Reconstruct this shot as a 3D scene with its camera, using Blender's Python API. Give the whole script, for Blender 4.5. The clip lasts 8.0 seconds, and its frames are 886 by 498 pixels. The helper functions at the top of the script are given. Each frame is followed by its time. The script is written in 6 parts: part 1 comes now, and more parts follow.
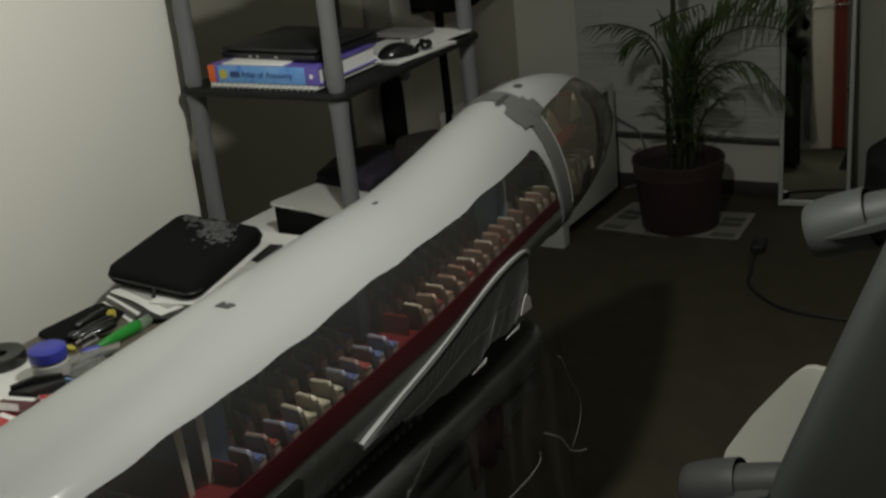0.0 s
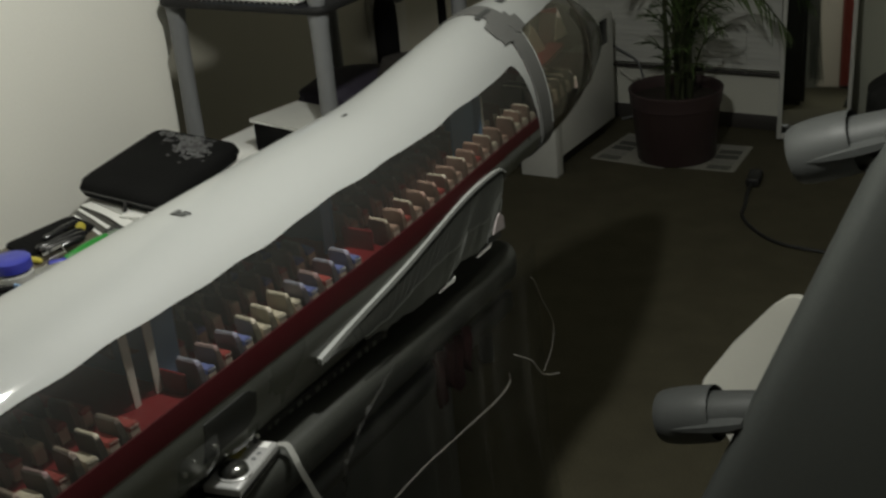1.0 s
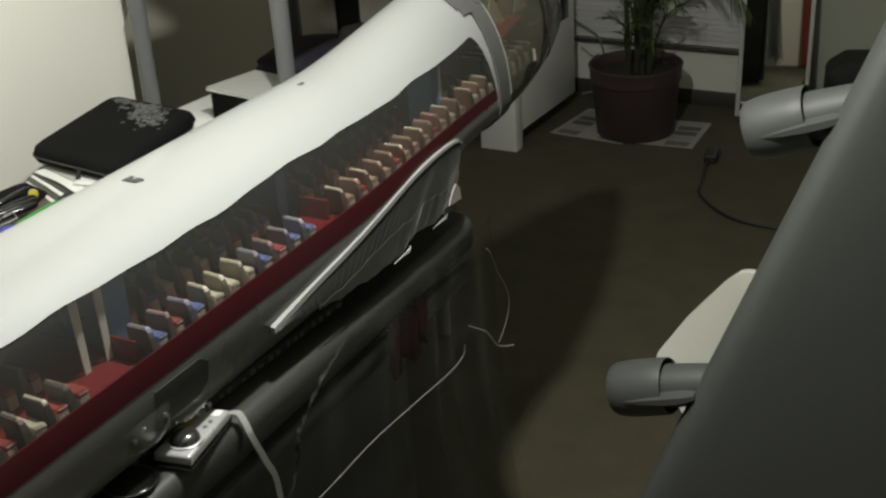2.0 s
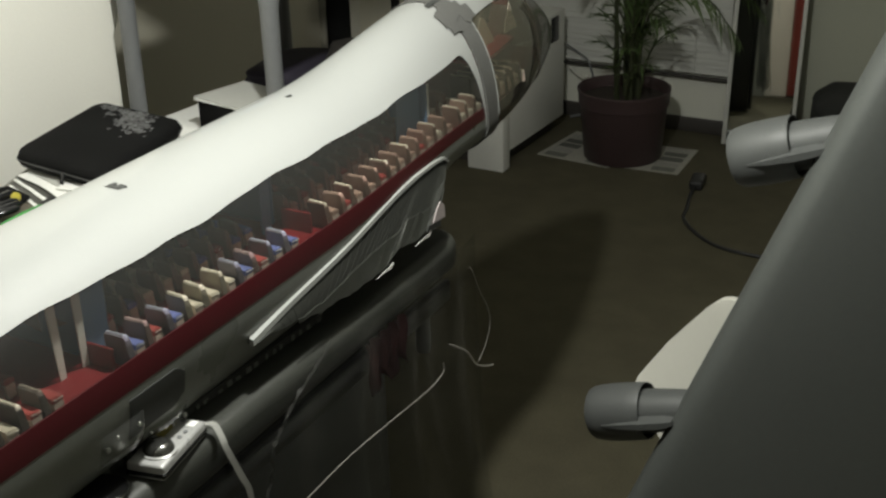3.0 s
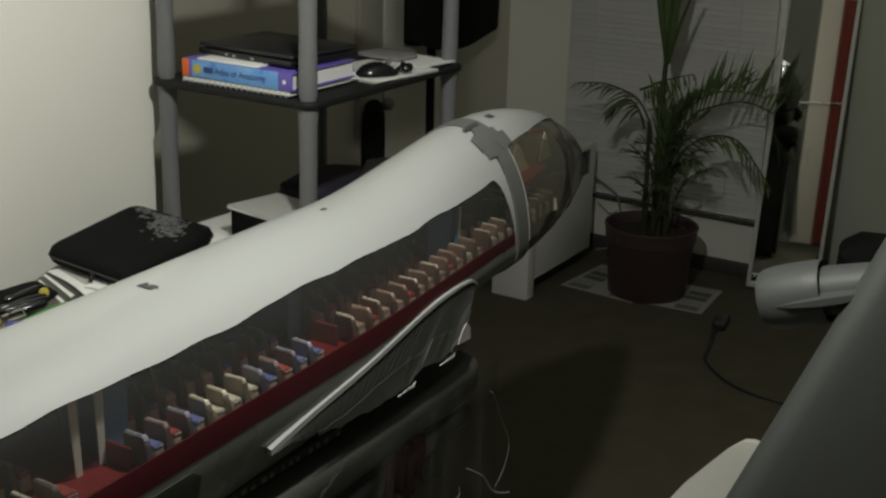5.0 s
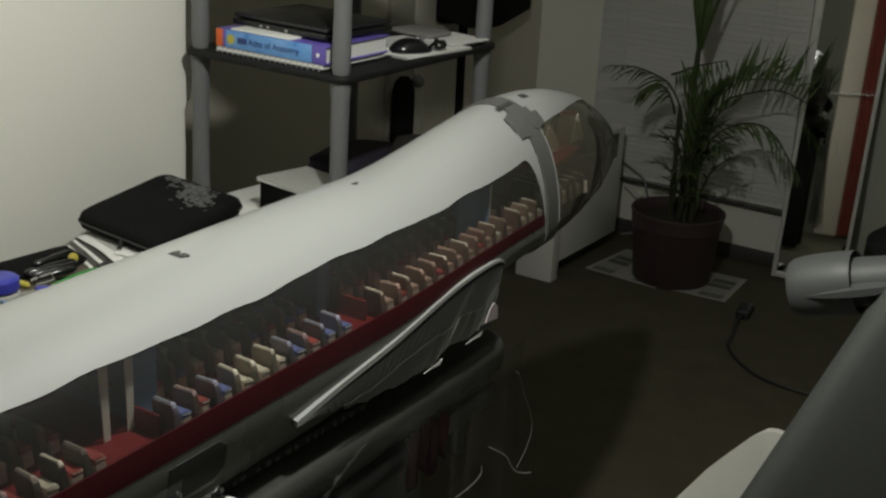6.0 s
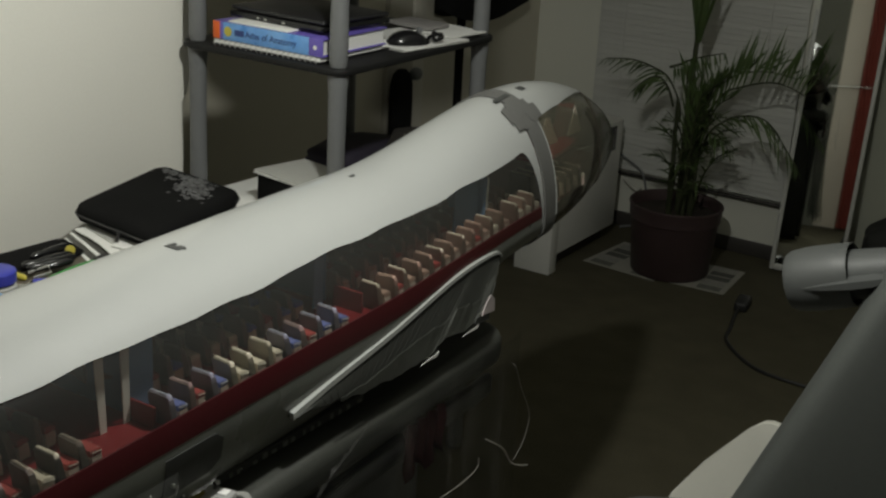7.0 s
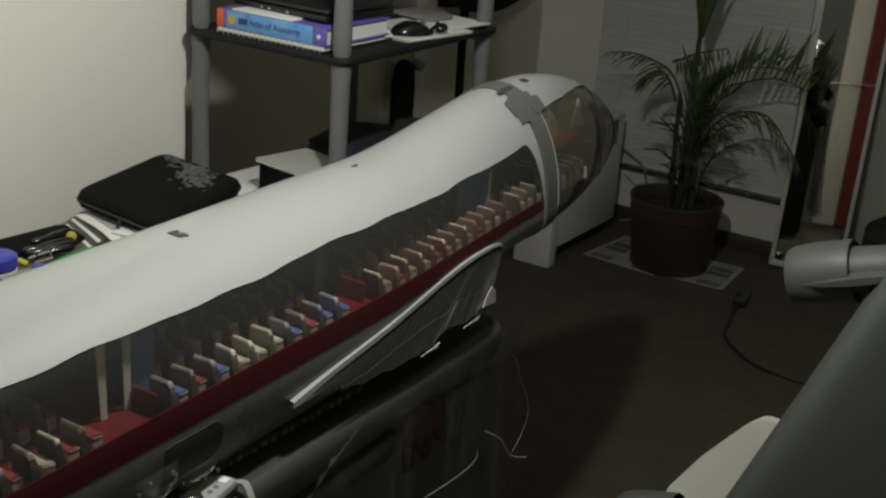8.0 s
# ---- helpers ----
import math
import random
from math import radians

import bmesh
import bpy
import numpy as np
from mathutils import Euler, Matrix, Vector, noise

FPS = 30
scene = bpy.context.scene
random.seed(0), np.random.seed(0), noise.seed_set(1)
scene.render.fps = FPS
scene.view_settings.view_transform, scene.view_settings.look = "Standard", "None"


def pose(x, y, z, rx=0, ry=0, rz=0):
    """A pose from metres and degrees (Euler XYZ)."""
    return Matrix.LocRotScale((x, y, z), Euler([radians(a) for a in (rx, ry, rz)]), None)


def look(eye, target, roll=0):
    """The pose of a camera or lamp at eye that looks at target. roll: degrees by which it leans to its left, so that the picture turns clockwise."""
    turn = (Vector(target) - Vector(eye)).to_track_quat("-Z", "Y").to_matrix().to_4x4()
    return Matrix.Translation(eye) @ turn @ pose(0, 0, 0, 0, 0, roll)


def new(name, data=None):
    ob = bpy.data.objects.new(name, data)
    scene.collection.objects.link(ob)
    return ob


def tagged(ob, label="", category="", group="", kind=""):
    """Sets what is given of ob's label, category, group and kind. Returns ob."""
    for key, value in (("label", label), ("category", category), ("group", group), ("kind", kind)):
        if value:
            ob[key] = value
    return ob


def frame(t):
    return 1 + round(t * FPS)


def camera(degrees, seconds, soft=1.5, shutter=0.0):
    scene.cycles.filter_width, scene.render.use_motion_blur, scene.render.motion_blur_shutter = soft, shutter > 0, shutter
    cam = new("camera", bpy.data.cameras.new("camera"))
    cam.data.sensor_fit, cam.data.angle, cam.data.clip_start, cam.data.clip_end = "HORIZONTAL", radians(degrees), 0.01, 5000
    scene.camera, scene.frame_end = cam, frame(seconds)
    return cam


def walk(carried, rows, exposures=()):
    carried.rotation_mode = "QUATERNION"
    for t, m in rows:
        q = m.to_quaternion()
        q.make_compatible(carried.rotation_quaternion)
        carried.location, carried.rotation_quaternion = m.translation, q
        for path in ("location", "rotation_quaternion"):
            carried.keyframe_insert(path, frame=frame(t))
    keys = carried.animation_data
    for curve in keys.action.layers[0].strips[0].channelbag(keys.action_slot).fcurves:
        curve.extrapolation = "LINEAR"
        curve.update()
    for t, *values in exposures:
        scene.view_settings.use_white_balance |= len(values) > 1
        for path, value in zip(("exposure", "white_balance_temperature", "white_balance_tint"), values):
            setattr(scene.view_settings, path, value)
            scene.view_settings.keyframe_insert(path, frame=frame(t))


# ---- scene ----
LENS = 38.0
cam = camera(LENS, 8.0, soft=2.4, shutter=0.5)
PATH = [
    (0, (-0.0132, -0.0478, 1.6230), (-1.0042, 1.5419, 0.9224), -6.16),
    (0.5, (0.0057, -0.0093, 1.5897), (-1.0140, 1.5398, 0.8415), -6.42),
    (1, (0.0133, 0.0072, 1.5740), (-0.9752, 1.5546, 0.7820), -5.21),
    (1.5, (0.0192, 0.0089, 1.5693), (-0.9261, 1.5644, 0.7408), -4.44),
    (3, (0.0190, 0.0143, 1.5639), (-0.8940, 1.6001, 0.7566), -1.63),
    (3.5, (0.0153, 0.0142, 1.5634), (-0.9062, 1.6323, 0.8332), 1.13),
    (4, (0.0140, 0.0110, 1.5650), (-0.9378, 1.6462, 0.9173), 1.36),
    (4.5, (0.0142, 0.0085, 1.5620), (-0.9520, 1.6459, 0.9427), 1.16),
    (6, (-0.0027, 0.0007, 1.5538), (-0.9975, 1.6066, 0.8968), 3.32),
    (6.5, (-0.0003, 0.0009, 1.5549), (-0.9988, 1.6015, 0.8904), 3.19),
    (7, (0.0002, 0.0027, 1.5531), (-0.9911, 1.6066, 0.8858), 3.33),
    (7.5, (0.0011, 0.0017, 1.5535), (-0.9859, 1.6065, 0.8820), 3.48),
    (8, (-0.0039, 0.0002, 1.5518), (-0.9903, 1.6022, 0.8725), 4.16),
]
EXPOSURES = [(0.0, -0.3), (0.5, -0.22), (1.0, 0.0), (1.5, 0.5), (3.0, 0.9), (3.5, 0.92), (4.0, 0.54), (4.5, 0.24), (6.0, 0.04), (8.0, 0.06)]
walk(cam, [(t, look(eye, target, roll)) for t, eye, target, roll in PATH], EXPOSURES)

# ---- light: one ceiling bulb, a faint night sky outside ----
world = bpy.data.worlds.new("night")
scene.world = world
world.use_nodes = True
world.node_tree.nodes["Background"].inputs[0].default_value = (0.02, 0.025, 0.035, 1)
world.node_tree.nodes["Background"].inputs[1].default_value = 0.05

LAMP = Vector((-0.774, 1.261, 1.853))
bulb_data = bpy.data.lights.new("ceiling_bulb", "POINT")
bulb_data.energy, bulb_data.shadow_soft_size, bulb_data.color = 38.0, 0.034, (0.975, 0.98, 0.905)
bulb = new("ceiling_bulb_light", bulb_data)
bulb.location = LAMP

# ---- materials ----
MATS = {}


def nodes_of(name):
    m = bpy.data.materials.new(name)
    m.use_nodes = True
    nt = m.node_tree
    return m, nt, nt.nodes["Principled BSDF"]


def mat(name, color, rough=0.6, metal=0.0, vary=0.12, scale=6.0, grain=120.0, bump=0.15, coat=0.0, spec=0.5, rand=0.0, second=None, blend=0.5):
    """A plain surface with broad stains, fine grain and fine relief; second: a stain colour."""
    if name in MATS:
        return MATS[name]
    m, nt, p = nodes_of(name)
    tc = nt.nodes.new("ShaderNodeTexCoord")
    big = nt.nodes.new("ShaderNodeTexNoise")
    big.inputs["Scale"].default_value, big.inputs["Detail"].default_value = scale, 5.0
    fine = nt.nodes.new("ShaderNodeTexNoise")
    fine.inputs["Scale"].default_value, fine.inputs["Detail"].default_value = grain, 3.0
    nt.links.new(tc.outputs["Object"], big.inputs["Vector"])
    nt.links.new(tc.outputs["Object"], fine.inputs["Vector"])
    ramp = nt.nodes.new("ShaderNodeMapRange")
    ramp.inputs["From Min"].default_value, ramp.inputs["From Max"].default_value = 0.3, 0.7
    nt.links.new(big.outputs["Fac"], ramp.inputs["Value"])
    mix = nt.nodes.new("ShaderNodeMix")
    mix.data_type = "RGBA"
    a = color
    b = second or tuple(c * (1 - 2.2 * vary) for c in color)
    mix.inputs["A"].default_value, mix.inputs["B"].default_value = (*a, 1), (*b, 1)
    fac = nt.nodes.new("ShaderNodeMath")
    fac.operation = "MULTIPLY"
    fac.inputs[1].default_value = blend
    nt.links.new(ramp.outputs["Result"], fac.inputs[0])
    nt.links.new(fac.outputs[0], mix.inputs["Factor"])
    hsv = nt.nodes.new("ShaderNodeHueSaturation")
    val = nt.nodes.new("ShaderNodeMapRange")
    val.inputs["To Min"].default_value, val.inputs["To Max"].default_value = 1 - vary, 1 + vary
    nt.links.new(fine.outputs["Fac"], val.inputs["Value"])
    last = val.outputs["Result"]
    if rand:
        info = nt.nodes.new("ShaderNodeObjectInfo")
        r = nt.nodes.new("ShaderNodeMapRange")
        r.inputs["To Min"].default_value, r.inputs["To Max"].default_value = 1 - rand, 1 + rand
        nt.links.new(info.outputs["Random"], r.inputs["Value"])
        mul = nt.nodes.new("ShaderNodeMath")
        mul.operation = "MULTIPLY"
        nt.links.new(last, mul.inputs[0])
        nt.links.new(r.outputs["Result"], mul.inputs[1])
        last = mul.outputs[0]
    nt.links.new(last, hsv.inputs["Value"])
    nt.links.new(mix.outputs["Result"], hsv.inputs["Color"])
    nt.links.new(hsv.outputs["Color"], p.inputs["Base Color"])
    rr = nt.nodes.new("ShaderNodeMapRange")
    rr.inputs["To Min"].default_value, rr.inputs["To Max"].default_value = max(rough - 0.12, 0.03), min(rough + 0.12, 1.0)
    nt.links.new(big.outputs["Fac"], rr.inputs["Value"])
    nt.links.new(rr.outputs["Result"], p.inputs["Roughness"])
    p.inputs["Metallic"].default_value = metal
    p.inputs["Specular IOR Level"].default_value = spec
    p.inputs["Coat Weight"].default_value = coat
    if bump:
        bn = nt.nodes.new("ShaderNodeBump")
        bn.inputs["Strength"].default_value, bn.inputs["Distance"].default_value = bump, 0.002
        nt.links.new(fine.outputs["Fac"], bn.inputs["Height"])
        nt.links.new(bn.outputs["Normal"], p.inputs["Normal"])
    MATS[name] = m
    return m


def translucent(m, amount, color):
    """Lets part of the light through a thin sheet, scattered."""
    nt = m.node_tree
    p, out = nt.nodes["Principled BSDF"], nt.nodes["Material Output"]
    t = nt.nodes.new("ShaderNodeBsdfTranslucent")
    t.inputs["Color"].default_value = (*color, 1)
    mx = nt.nodes.new("ShaderNodeMixShader")
    mx.inputs[0].default_value = amount
    nt.links.new(p.outputs[0], mx.inputs[1])
    nt.links.new(t.outputs[0], mx.inputs[2])
    nt.links.new(mx.outputs[0], out.inputs["Surface"])


def clear(name, tint=(0.9, 0.93, 0.92), gloss=0.06, body=0.0, body_color=(0.3, 0.3, 0.3), shine=1.0):
    """Thin clear plastic film: lets light through, mirrors a little, with an optional milky body."""
    if name in MATS:
        return MATS[name]
    m, nt, p = nodes_of(name)
    out = nt.nodes["Material Output"]
    tr = nt.nodes.new("ShaderNodeBsdfTransparent")
    tr.inputs[0].default_value = (*tint, 1)
    gl = nt.nodes.new("ShaderNodeBsdfGlossy")
    gl.inputs["Roughness"].default_value = gloss
    lw = nt.nodes.new("ShaderNodeLayerWeight")
    lw.inputs["Blend"].default_value = 0.5
    fr = nt.nodes.new("ShaderNodeMath")
    fr.operation, fr.inputs[1].default_value = "POWER", 4.0
    nt.links.new(lw.outputs["Facing"], fr.inputs[0])
    amount = nt.nodes.new("ShaderNodeMath")
    amount.operation, amount.inputs[1].default_value = "MULTIPLY", shine
    nt.links.new(fr.outputs[0], amount.inputs[0])
    mx = nt.nodes.new("ShaderNodeMixShader")
    nt.links.new(amount.outputs[0], mx.inputs[0])
    nt.links.new(tr.outputs[0], mx.inputs[1])
    nt.links.new(gl.outputs[0], mx.inputs[2])
    last = mx
    if body:
        p.inputs["Base Color"].default_value = (*body_color, 1)
        p.inputs["Roughness"].default_value = 0.3
        m2 = nt.nodes.new("ShaderNodeMixShader")
        m2.inputs[0].default_value = body
        nt.links.new(mx.outputs[0], m2.inputs[1])
        nt.links.new(p.outputs[0], m2.inputs[2])
        last = m2
    nt.links.new(last.outputs[0], out.inputs["Surface"])
    MATS[name] = m
    return m


PAINT = mat("wall_paint", (0.93, 0.915, 0.835), 0.75, vary=0.03, scale=1.5, grain=180, bump=0.12)
PAINT_GREEN = mat("wall_paint_sage", (0.40, 0.41, 0.335), 0.8, vary=0.03, scale=1.5, grain=160, bump=0.12)
CEIL = mat("ceiling_paint", (0.66, 0.66, 0.62), 0.85, vary=0.03, scale=2, grain=90, bump=0.2)
CARPET = mat("carpet", (0.094, 0.086, 0.057), 0.98, vary=0.36, scale=9, grain=230, bump=1.0, spec=0.1, second=(0.062, 0.055, 0.038))
WHITE_TRIM = mat("white_trim", (0.54, 0.54, 0.51), 0.45, vary=0.04, grain=60, bump=0.05)
DARK_TRIM = mat("dark_trim", (0.05, 0.045, 0.04), 0.6, vary=0.1)
WHITE_PLAST = mat("white_melamine", (0.76, 0.76, 0.72), 0.4, vary=0.04, grain=60, bump=0.04)
BLIND = mat("blind_slat", (0.55, 0.555, 0.525), 0.5, vary=0.04, grain=40, bump=0.03, rand=0.05)
CARD = mat("crown_card", (0.388, 0.397, 0.387), 0.55, vary=0.02, scale=5, grain=260, bump=0.02, coat=0.6)
CARD.node_tree.nodes["Principled BSDF"].inputs["Coat Roughness"].default_value = 0.05
translucent(CARD, 0.09, (0.80, 0.82, 0.80))
CLEAR = clear("clear_acetate", (0.88, 0.88, 0.86), 0.06, body=0.07, body_color=(0.17, 0.175, 0.165))
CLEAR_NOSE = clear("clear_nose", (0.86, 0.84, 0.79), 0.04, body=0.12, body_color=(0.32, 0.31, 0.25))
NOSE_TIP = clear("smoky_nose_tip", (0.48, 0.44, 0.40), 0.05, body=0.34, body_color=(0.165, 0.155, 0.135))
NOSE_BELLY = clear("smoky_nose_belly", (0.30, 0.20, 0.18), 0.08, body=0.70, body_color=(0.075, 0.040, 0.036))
FILM = clear("plastic_film", (0.82, 0.83, 0.82), 0.14, body=0.018, body_color=(0.4, 0.4, 0.4), shine=0.35)
ROOT = mat("root_dark", (0.023, 0.0245, 0.020), 0.7, vary=0.12, scale=30, bump=0.05)
BELLY = mat("belly_grey", (0.19, 0.198, 0.182), 0.30, vary=0.05, scale=4, bump=0.04)
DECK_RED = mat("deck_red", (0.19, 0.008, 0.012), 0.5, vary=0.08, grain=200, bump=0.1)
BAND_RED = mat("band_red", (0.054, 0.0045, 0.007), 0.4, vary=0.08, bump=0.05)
CABIN_DIM = mat("cabin_dim_side", (0.075, 0.09, 0.082), 0.7, vary=0.08)
PANEL_BLUE = mat("bulkhead_blue", (0.15, 0.27, 0.46), 0.55, vary=0.06)
STRIP_WHITE = mat("strip_white", (0.36, 0.37, 0.355), 0.5, vary=0.05)
TAPE = mat("grey_tape", (0.115, 0.115, 0.11), 0.55, vary=0.08, bump=0.15)
SEAT_CREAM = mat("seat_cream", (0.68, 0.61, 0.50), 0.65, vary=0.06, rand=0.10)
SEAT_RED = mat("seat_red", (0.37, 0.060, 0.055), 0.6, vary=0.08, rand=0.15)
SEAT_BLUE = mat("seat_blue", (0.14, 0.17, 0.42), 0.6, vary=0.08, rand=0.15)
SEAT_PINK = mat("seat_salmon", (0.44, 0.285, 0.23), 0.65, vary=0.08, rand=0.15)
# Rear tones: seat colours dimmed, since the backs stand unlit.
SEAT_REAR_DIM = mat("seat_rear_dim_brown", (0.165, 0.142, 0.130), 0.75, vary=0.12, rand=0.3)
SEAT_REAR_DIM_CREAM = mat("seat_rear_dim_cream", (0.37, 0.335, 0.265), 0.75, vary=0.12, rand=0.15)
SEAT_REAR_DIM_BLUE = mat("seat_rear_dim_mauve", (0.225, 0.20, 0.245), 0.75, vary=0.12, rand=0.2)
SEAT_REAR_DIM_RED = mat("seat_rear_dim_rust", (0.245, 0.165, 0.155), 0.75, vary=0.12, rand=0.2)
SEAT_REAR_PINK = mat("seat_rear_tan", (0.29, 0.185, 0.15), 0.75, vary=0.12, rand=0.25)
SEAT_BACK_BLUE = mat("seat_back_bluish", (0.33, 0.33, 0.42), 0.6, vary=0.1, rand=0.2)
SEAT_BACK_RED = mat("seat_back_pinkish", (0.38, 0.26, 0.26), 0.6, vary=0.1, rand=0.2)
SEAT_GLINT = mat("seat_glint_glossy", (0.80, 0.76, 0.70), 0.12, vary=0.2, scale=60, bump=0.3)
# Brown for inner and tail seats: the crown's shadow put into the colour.
SEAT_SHADED = mat("seat_brown_shaded", (0.27, 0.215, 0.18), 0.7, vary=0.1, rand=0.25)
SEAT_BASE = mat("seat_base_card", (0.60, 0.48, 0.42), 0.7, vary=0.06)
WING = mat("wing_grey", (0.087, 0.093, 0.088), 0.5, vary=0.06, scale=3, grain=90, bump=0.06)
NACELLE = mat("nacelle_grey", (0.083, 0.087, 0.085), 0.52, vary=0.04, scale=8, bump=0.05)
DARK_GREY = mat("dark_grey_card", (0.05, 0.052, 0.05), 0.6, vary=0.1)
FIN_WHITE = mat("fin_white", (0.68, 0.67, 0.60), 0.5, vary=0.03, bump=0.05)
TABLE_BLACK = mat("black_table", (0.027, 0.028, 0.026), 0.34, vary=0.25, scale=12, bump=0.08)
DESK_WOOD = mat("desk_laminate", (0.16, 0.14, 0.11), 0.45, vary=0.12, scale=5)
BLACK_FABRIC = mat("black_neoprene", (0.011, 0.011, 0.011), 0.95, vary=0.2, grain=500, bump=0.5, spec=0.08)
PRINT_GREY = mat("grey_print", (0.125, 0.125, 0.128), 0.8, vary=0.2, rand=0.45)
PAPER = mat("paper_white", (0.86, 0.86, 0.83), 0.7, vary=0.03, bump=0.04)
PAPER_GREY = mat("paper_grey", (0.50, 0.50, 0.47), 0.75, vary=0.06)
POST_GREY = mat("resin_grey", (0.175, 0.18, 0.183), 0.5, vary=0.05, grain=90, bump=0.06)
SHELF_BLACK = mat("shelf_black", (0.02, 0.02, 0.021), 0.45, vary=0.15, bump=0.08)
BLACK_GLOSS = mat("black_gloss", (0.012, 0.012, 0.013), 0.18, vary=0.1, bump=0.02)
BLUE_COVER = mat("book_blue", (0.10, 0.30, 0.72), 0.3, vary=0.12, scale=25, second=(0.30, 0.55, 0.85), bump=0.02)
PURPLE = mat("book_purple", (0.16, 0.12, 0.50), 0.35, vary=0.08)
ORANGE = mat("book_orange", (0.80, 0.14, 0.02), 0.35, vary=0.06)
YELLOW = mat("yellow_plastic", (0.58, 0.50, 0.07), 0.4, vary=0.08)
INK = mat("ink_navy", (0.03, 0.06, 0.22), 0.5, vary=0.05)
GREEN_PL = mat("green_plastic", (0.06, 0.50, 0.09), 0.3, vary=0.08)
BLUE_PL = mat("blue_cap", (0.05, 0.06, 0.45), 0.35, vary=0.06)
RED_CARD = mat("red_card", (0.50, 0.04, 0.05), 0.5, vary=0.08)
SILVER = mat("silver_plastic", (0.55, 0.55, 0.54), 0.3, metal=0.35, vary=0.05, bump=0.03)
METAL = mat("brushed_metal", (0.60, 0.60, 0.58), 0.28, metal=1.0, vary=0.04, bump=0.03)
POT = mat("pot_plum", (0.060, 0.037, 0.038), 0.5, vary=0.12, scale=7, bump=0.08)
SOIL = mat("soil", (0.03, 0.022, 0.016), 0.95, vary=0.3, grain=80, bump=0.9)
LEAF = mat("palm_leaf", (0.066, 0.108, 0.037), 0.45, vary=0.2, scale=20, second=(0.120, 0.160, 0.058))
translucent(LEAF, 0.2, (0.09, 0.14, 0.04))
STALK = mat("palm_stalk", (0.042, 0.050, 0.022), 0.55, vary=0.15, scale=18)
NEWS = mat("newsprint", (0.34, 0.33, 0.29), 0.85, vary=0.08, grain=60)
NEWS_INK = mat("news_picture", (0.10, 0.10, 0.09), 0.85, vary=0.2)
CORD = mat("black_cord", (0.02, 0.02, 0.02), 0.5)
WHITE_CORD = mat("white_cord", (0.65, 0.64, 0.58), 0.5)
DOOR_WHITE = mat("door_cream", (0.63, 0.57, 0.48), 0.5, vary=0.03)
CURTAIN_RED = mat("curtain_red", (0.32, 0.072, 0.052), 0.8, vary=0.12, grain=200, bump=0.3)


def mirror_mat():
    m, nt, p = nodes_of("mirror_silver")
    p.inputs["Base Color"].default_value = (0.80, 0.82, 0.80, 1)
    p.inputs["Metallic"].default_value, p.inputs["Roughness"].default_value = 1.0, 0.02
    return m


MIRROR = mirror_mat()


# ---- mesh helpers ----
def thing(name, base, label, category, group="", kind=""):
    ob = new(name)
    ob.location = base
    ob.empty_display_size = 0.05
    return tagged(ob, label, category, group, kind)


def origin_of(ob):
    o = Vector((0, 0, 0))
    while ob is not None:
        o += ob.location
        ob = ob.parent
    return o


def smooth_by(me, degrees=40):
    me.shade_smooth()
    me.set_sharp_from_angle(angle=radians(degrees))


def part(name, bm, material, parent=None, label="", smooth=True, data=None):
    """Links a bmesh, given in world places, as one mesh object under a thing or a part."""
    if bm is not None:
        o = origin_of(parent) if parent is not None else Vector((0, 0, 0))
        if o.length:
            bmesh.ops.translate(bm, verts=bm.verts, vec=-o)
        bmesh.ops.recalc_face_normals(bm, faces=bm.faces)
        data = bpy.data.meshes.new(name)
        bm.to_mesh(data)
        bm.free()
        data.materials.append(material)
        if smooth:
            smooth_by(data)
    ob = new(name, data)
    if parent is not None:
        ob.parent = parent
    if label:
        ob["label"] = label
    return ob


def solo(name, bm, material, label, category, group="", kind="", smooth=True):
    return tagged(part(name, bm, material, None, "", smooth), label, category, group, kind)


def box(bm, x0, x1, y0, y1, z0, z1, bevel=0.0, m=None, seg=2):
    r = bmesh.ops.create_cube(bm, size=1.0)
    vs = r["verts"]
    for v in vs:
        v.co = Vector(((x0 + x1) / 2 + v.co.x * (x1 - x0), (y0 + y1) / 2 + v.co.y * (y1 - y0), (z0 + z1) / 2 + v.co.z * (z1 - z0)))
    if bevel:
        es = list({e for v in vs for e in v.link_edges})
        out = bmesh.ops.bevel(bm, geom=es, offset=bevel, segments=seg, affect="EDGES", profile=0.5)
        vs = list({v for f in out["faces"] for v in f.verts} | {v for v in vs if v.is_valid})
    if m is not None:
        bmesh.ops.transform(bm, matrix=m, verts=vs)
    return vs


def new_box(*a, **k):
    bm = bmesh.new()
    box(bm, *a, **k)
    return bm


def rings(bm, loops, close=True, caps=True):
    """Joins loops of points into a skin."""
    rows = [[bm.verts.new(p) for p in loop] for loop in loops]
    n = len(rows[0])
    for a, b in zip(rows, rows[1:]):
        for i in range(n if close else n - 1):
            j = (i + 1) % n
            bm.faces.new((a[i], a[j], b[j], b[i]))
    if caps and close:
        bm.faces.new(rows[0][::-1])
        bm.faces.new(rows[-1])
    return rows


def lathe(bm, profile, m=None, n=28, caps=True):
    """Turns (radius, height) pairs round z; m places it."""
    m = m or Matrix()
    loops = [[m @ Vector((r * math.cos(2 * math.pi * i / n), r * math.sin(2 * math.pi * i / n), h)) for i in range(n)] for r, h in profile]
    return rings(bm, loops, True, caps)


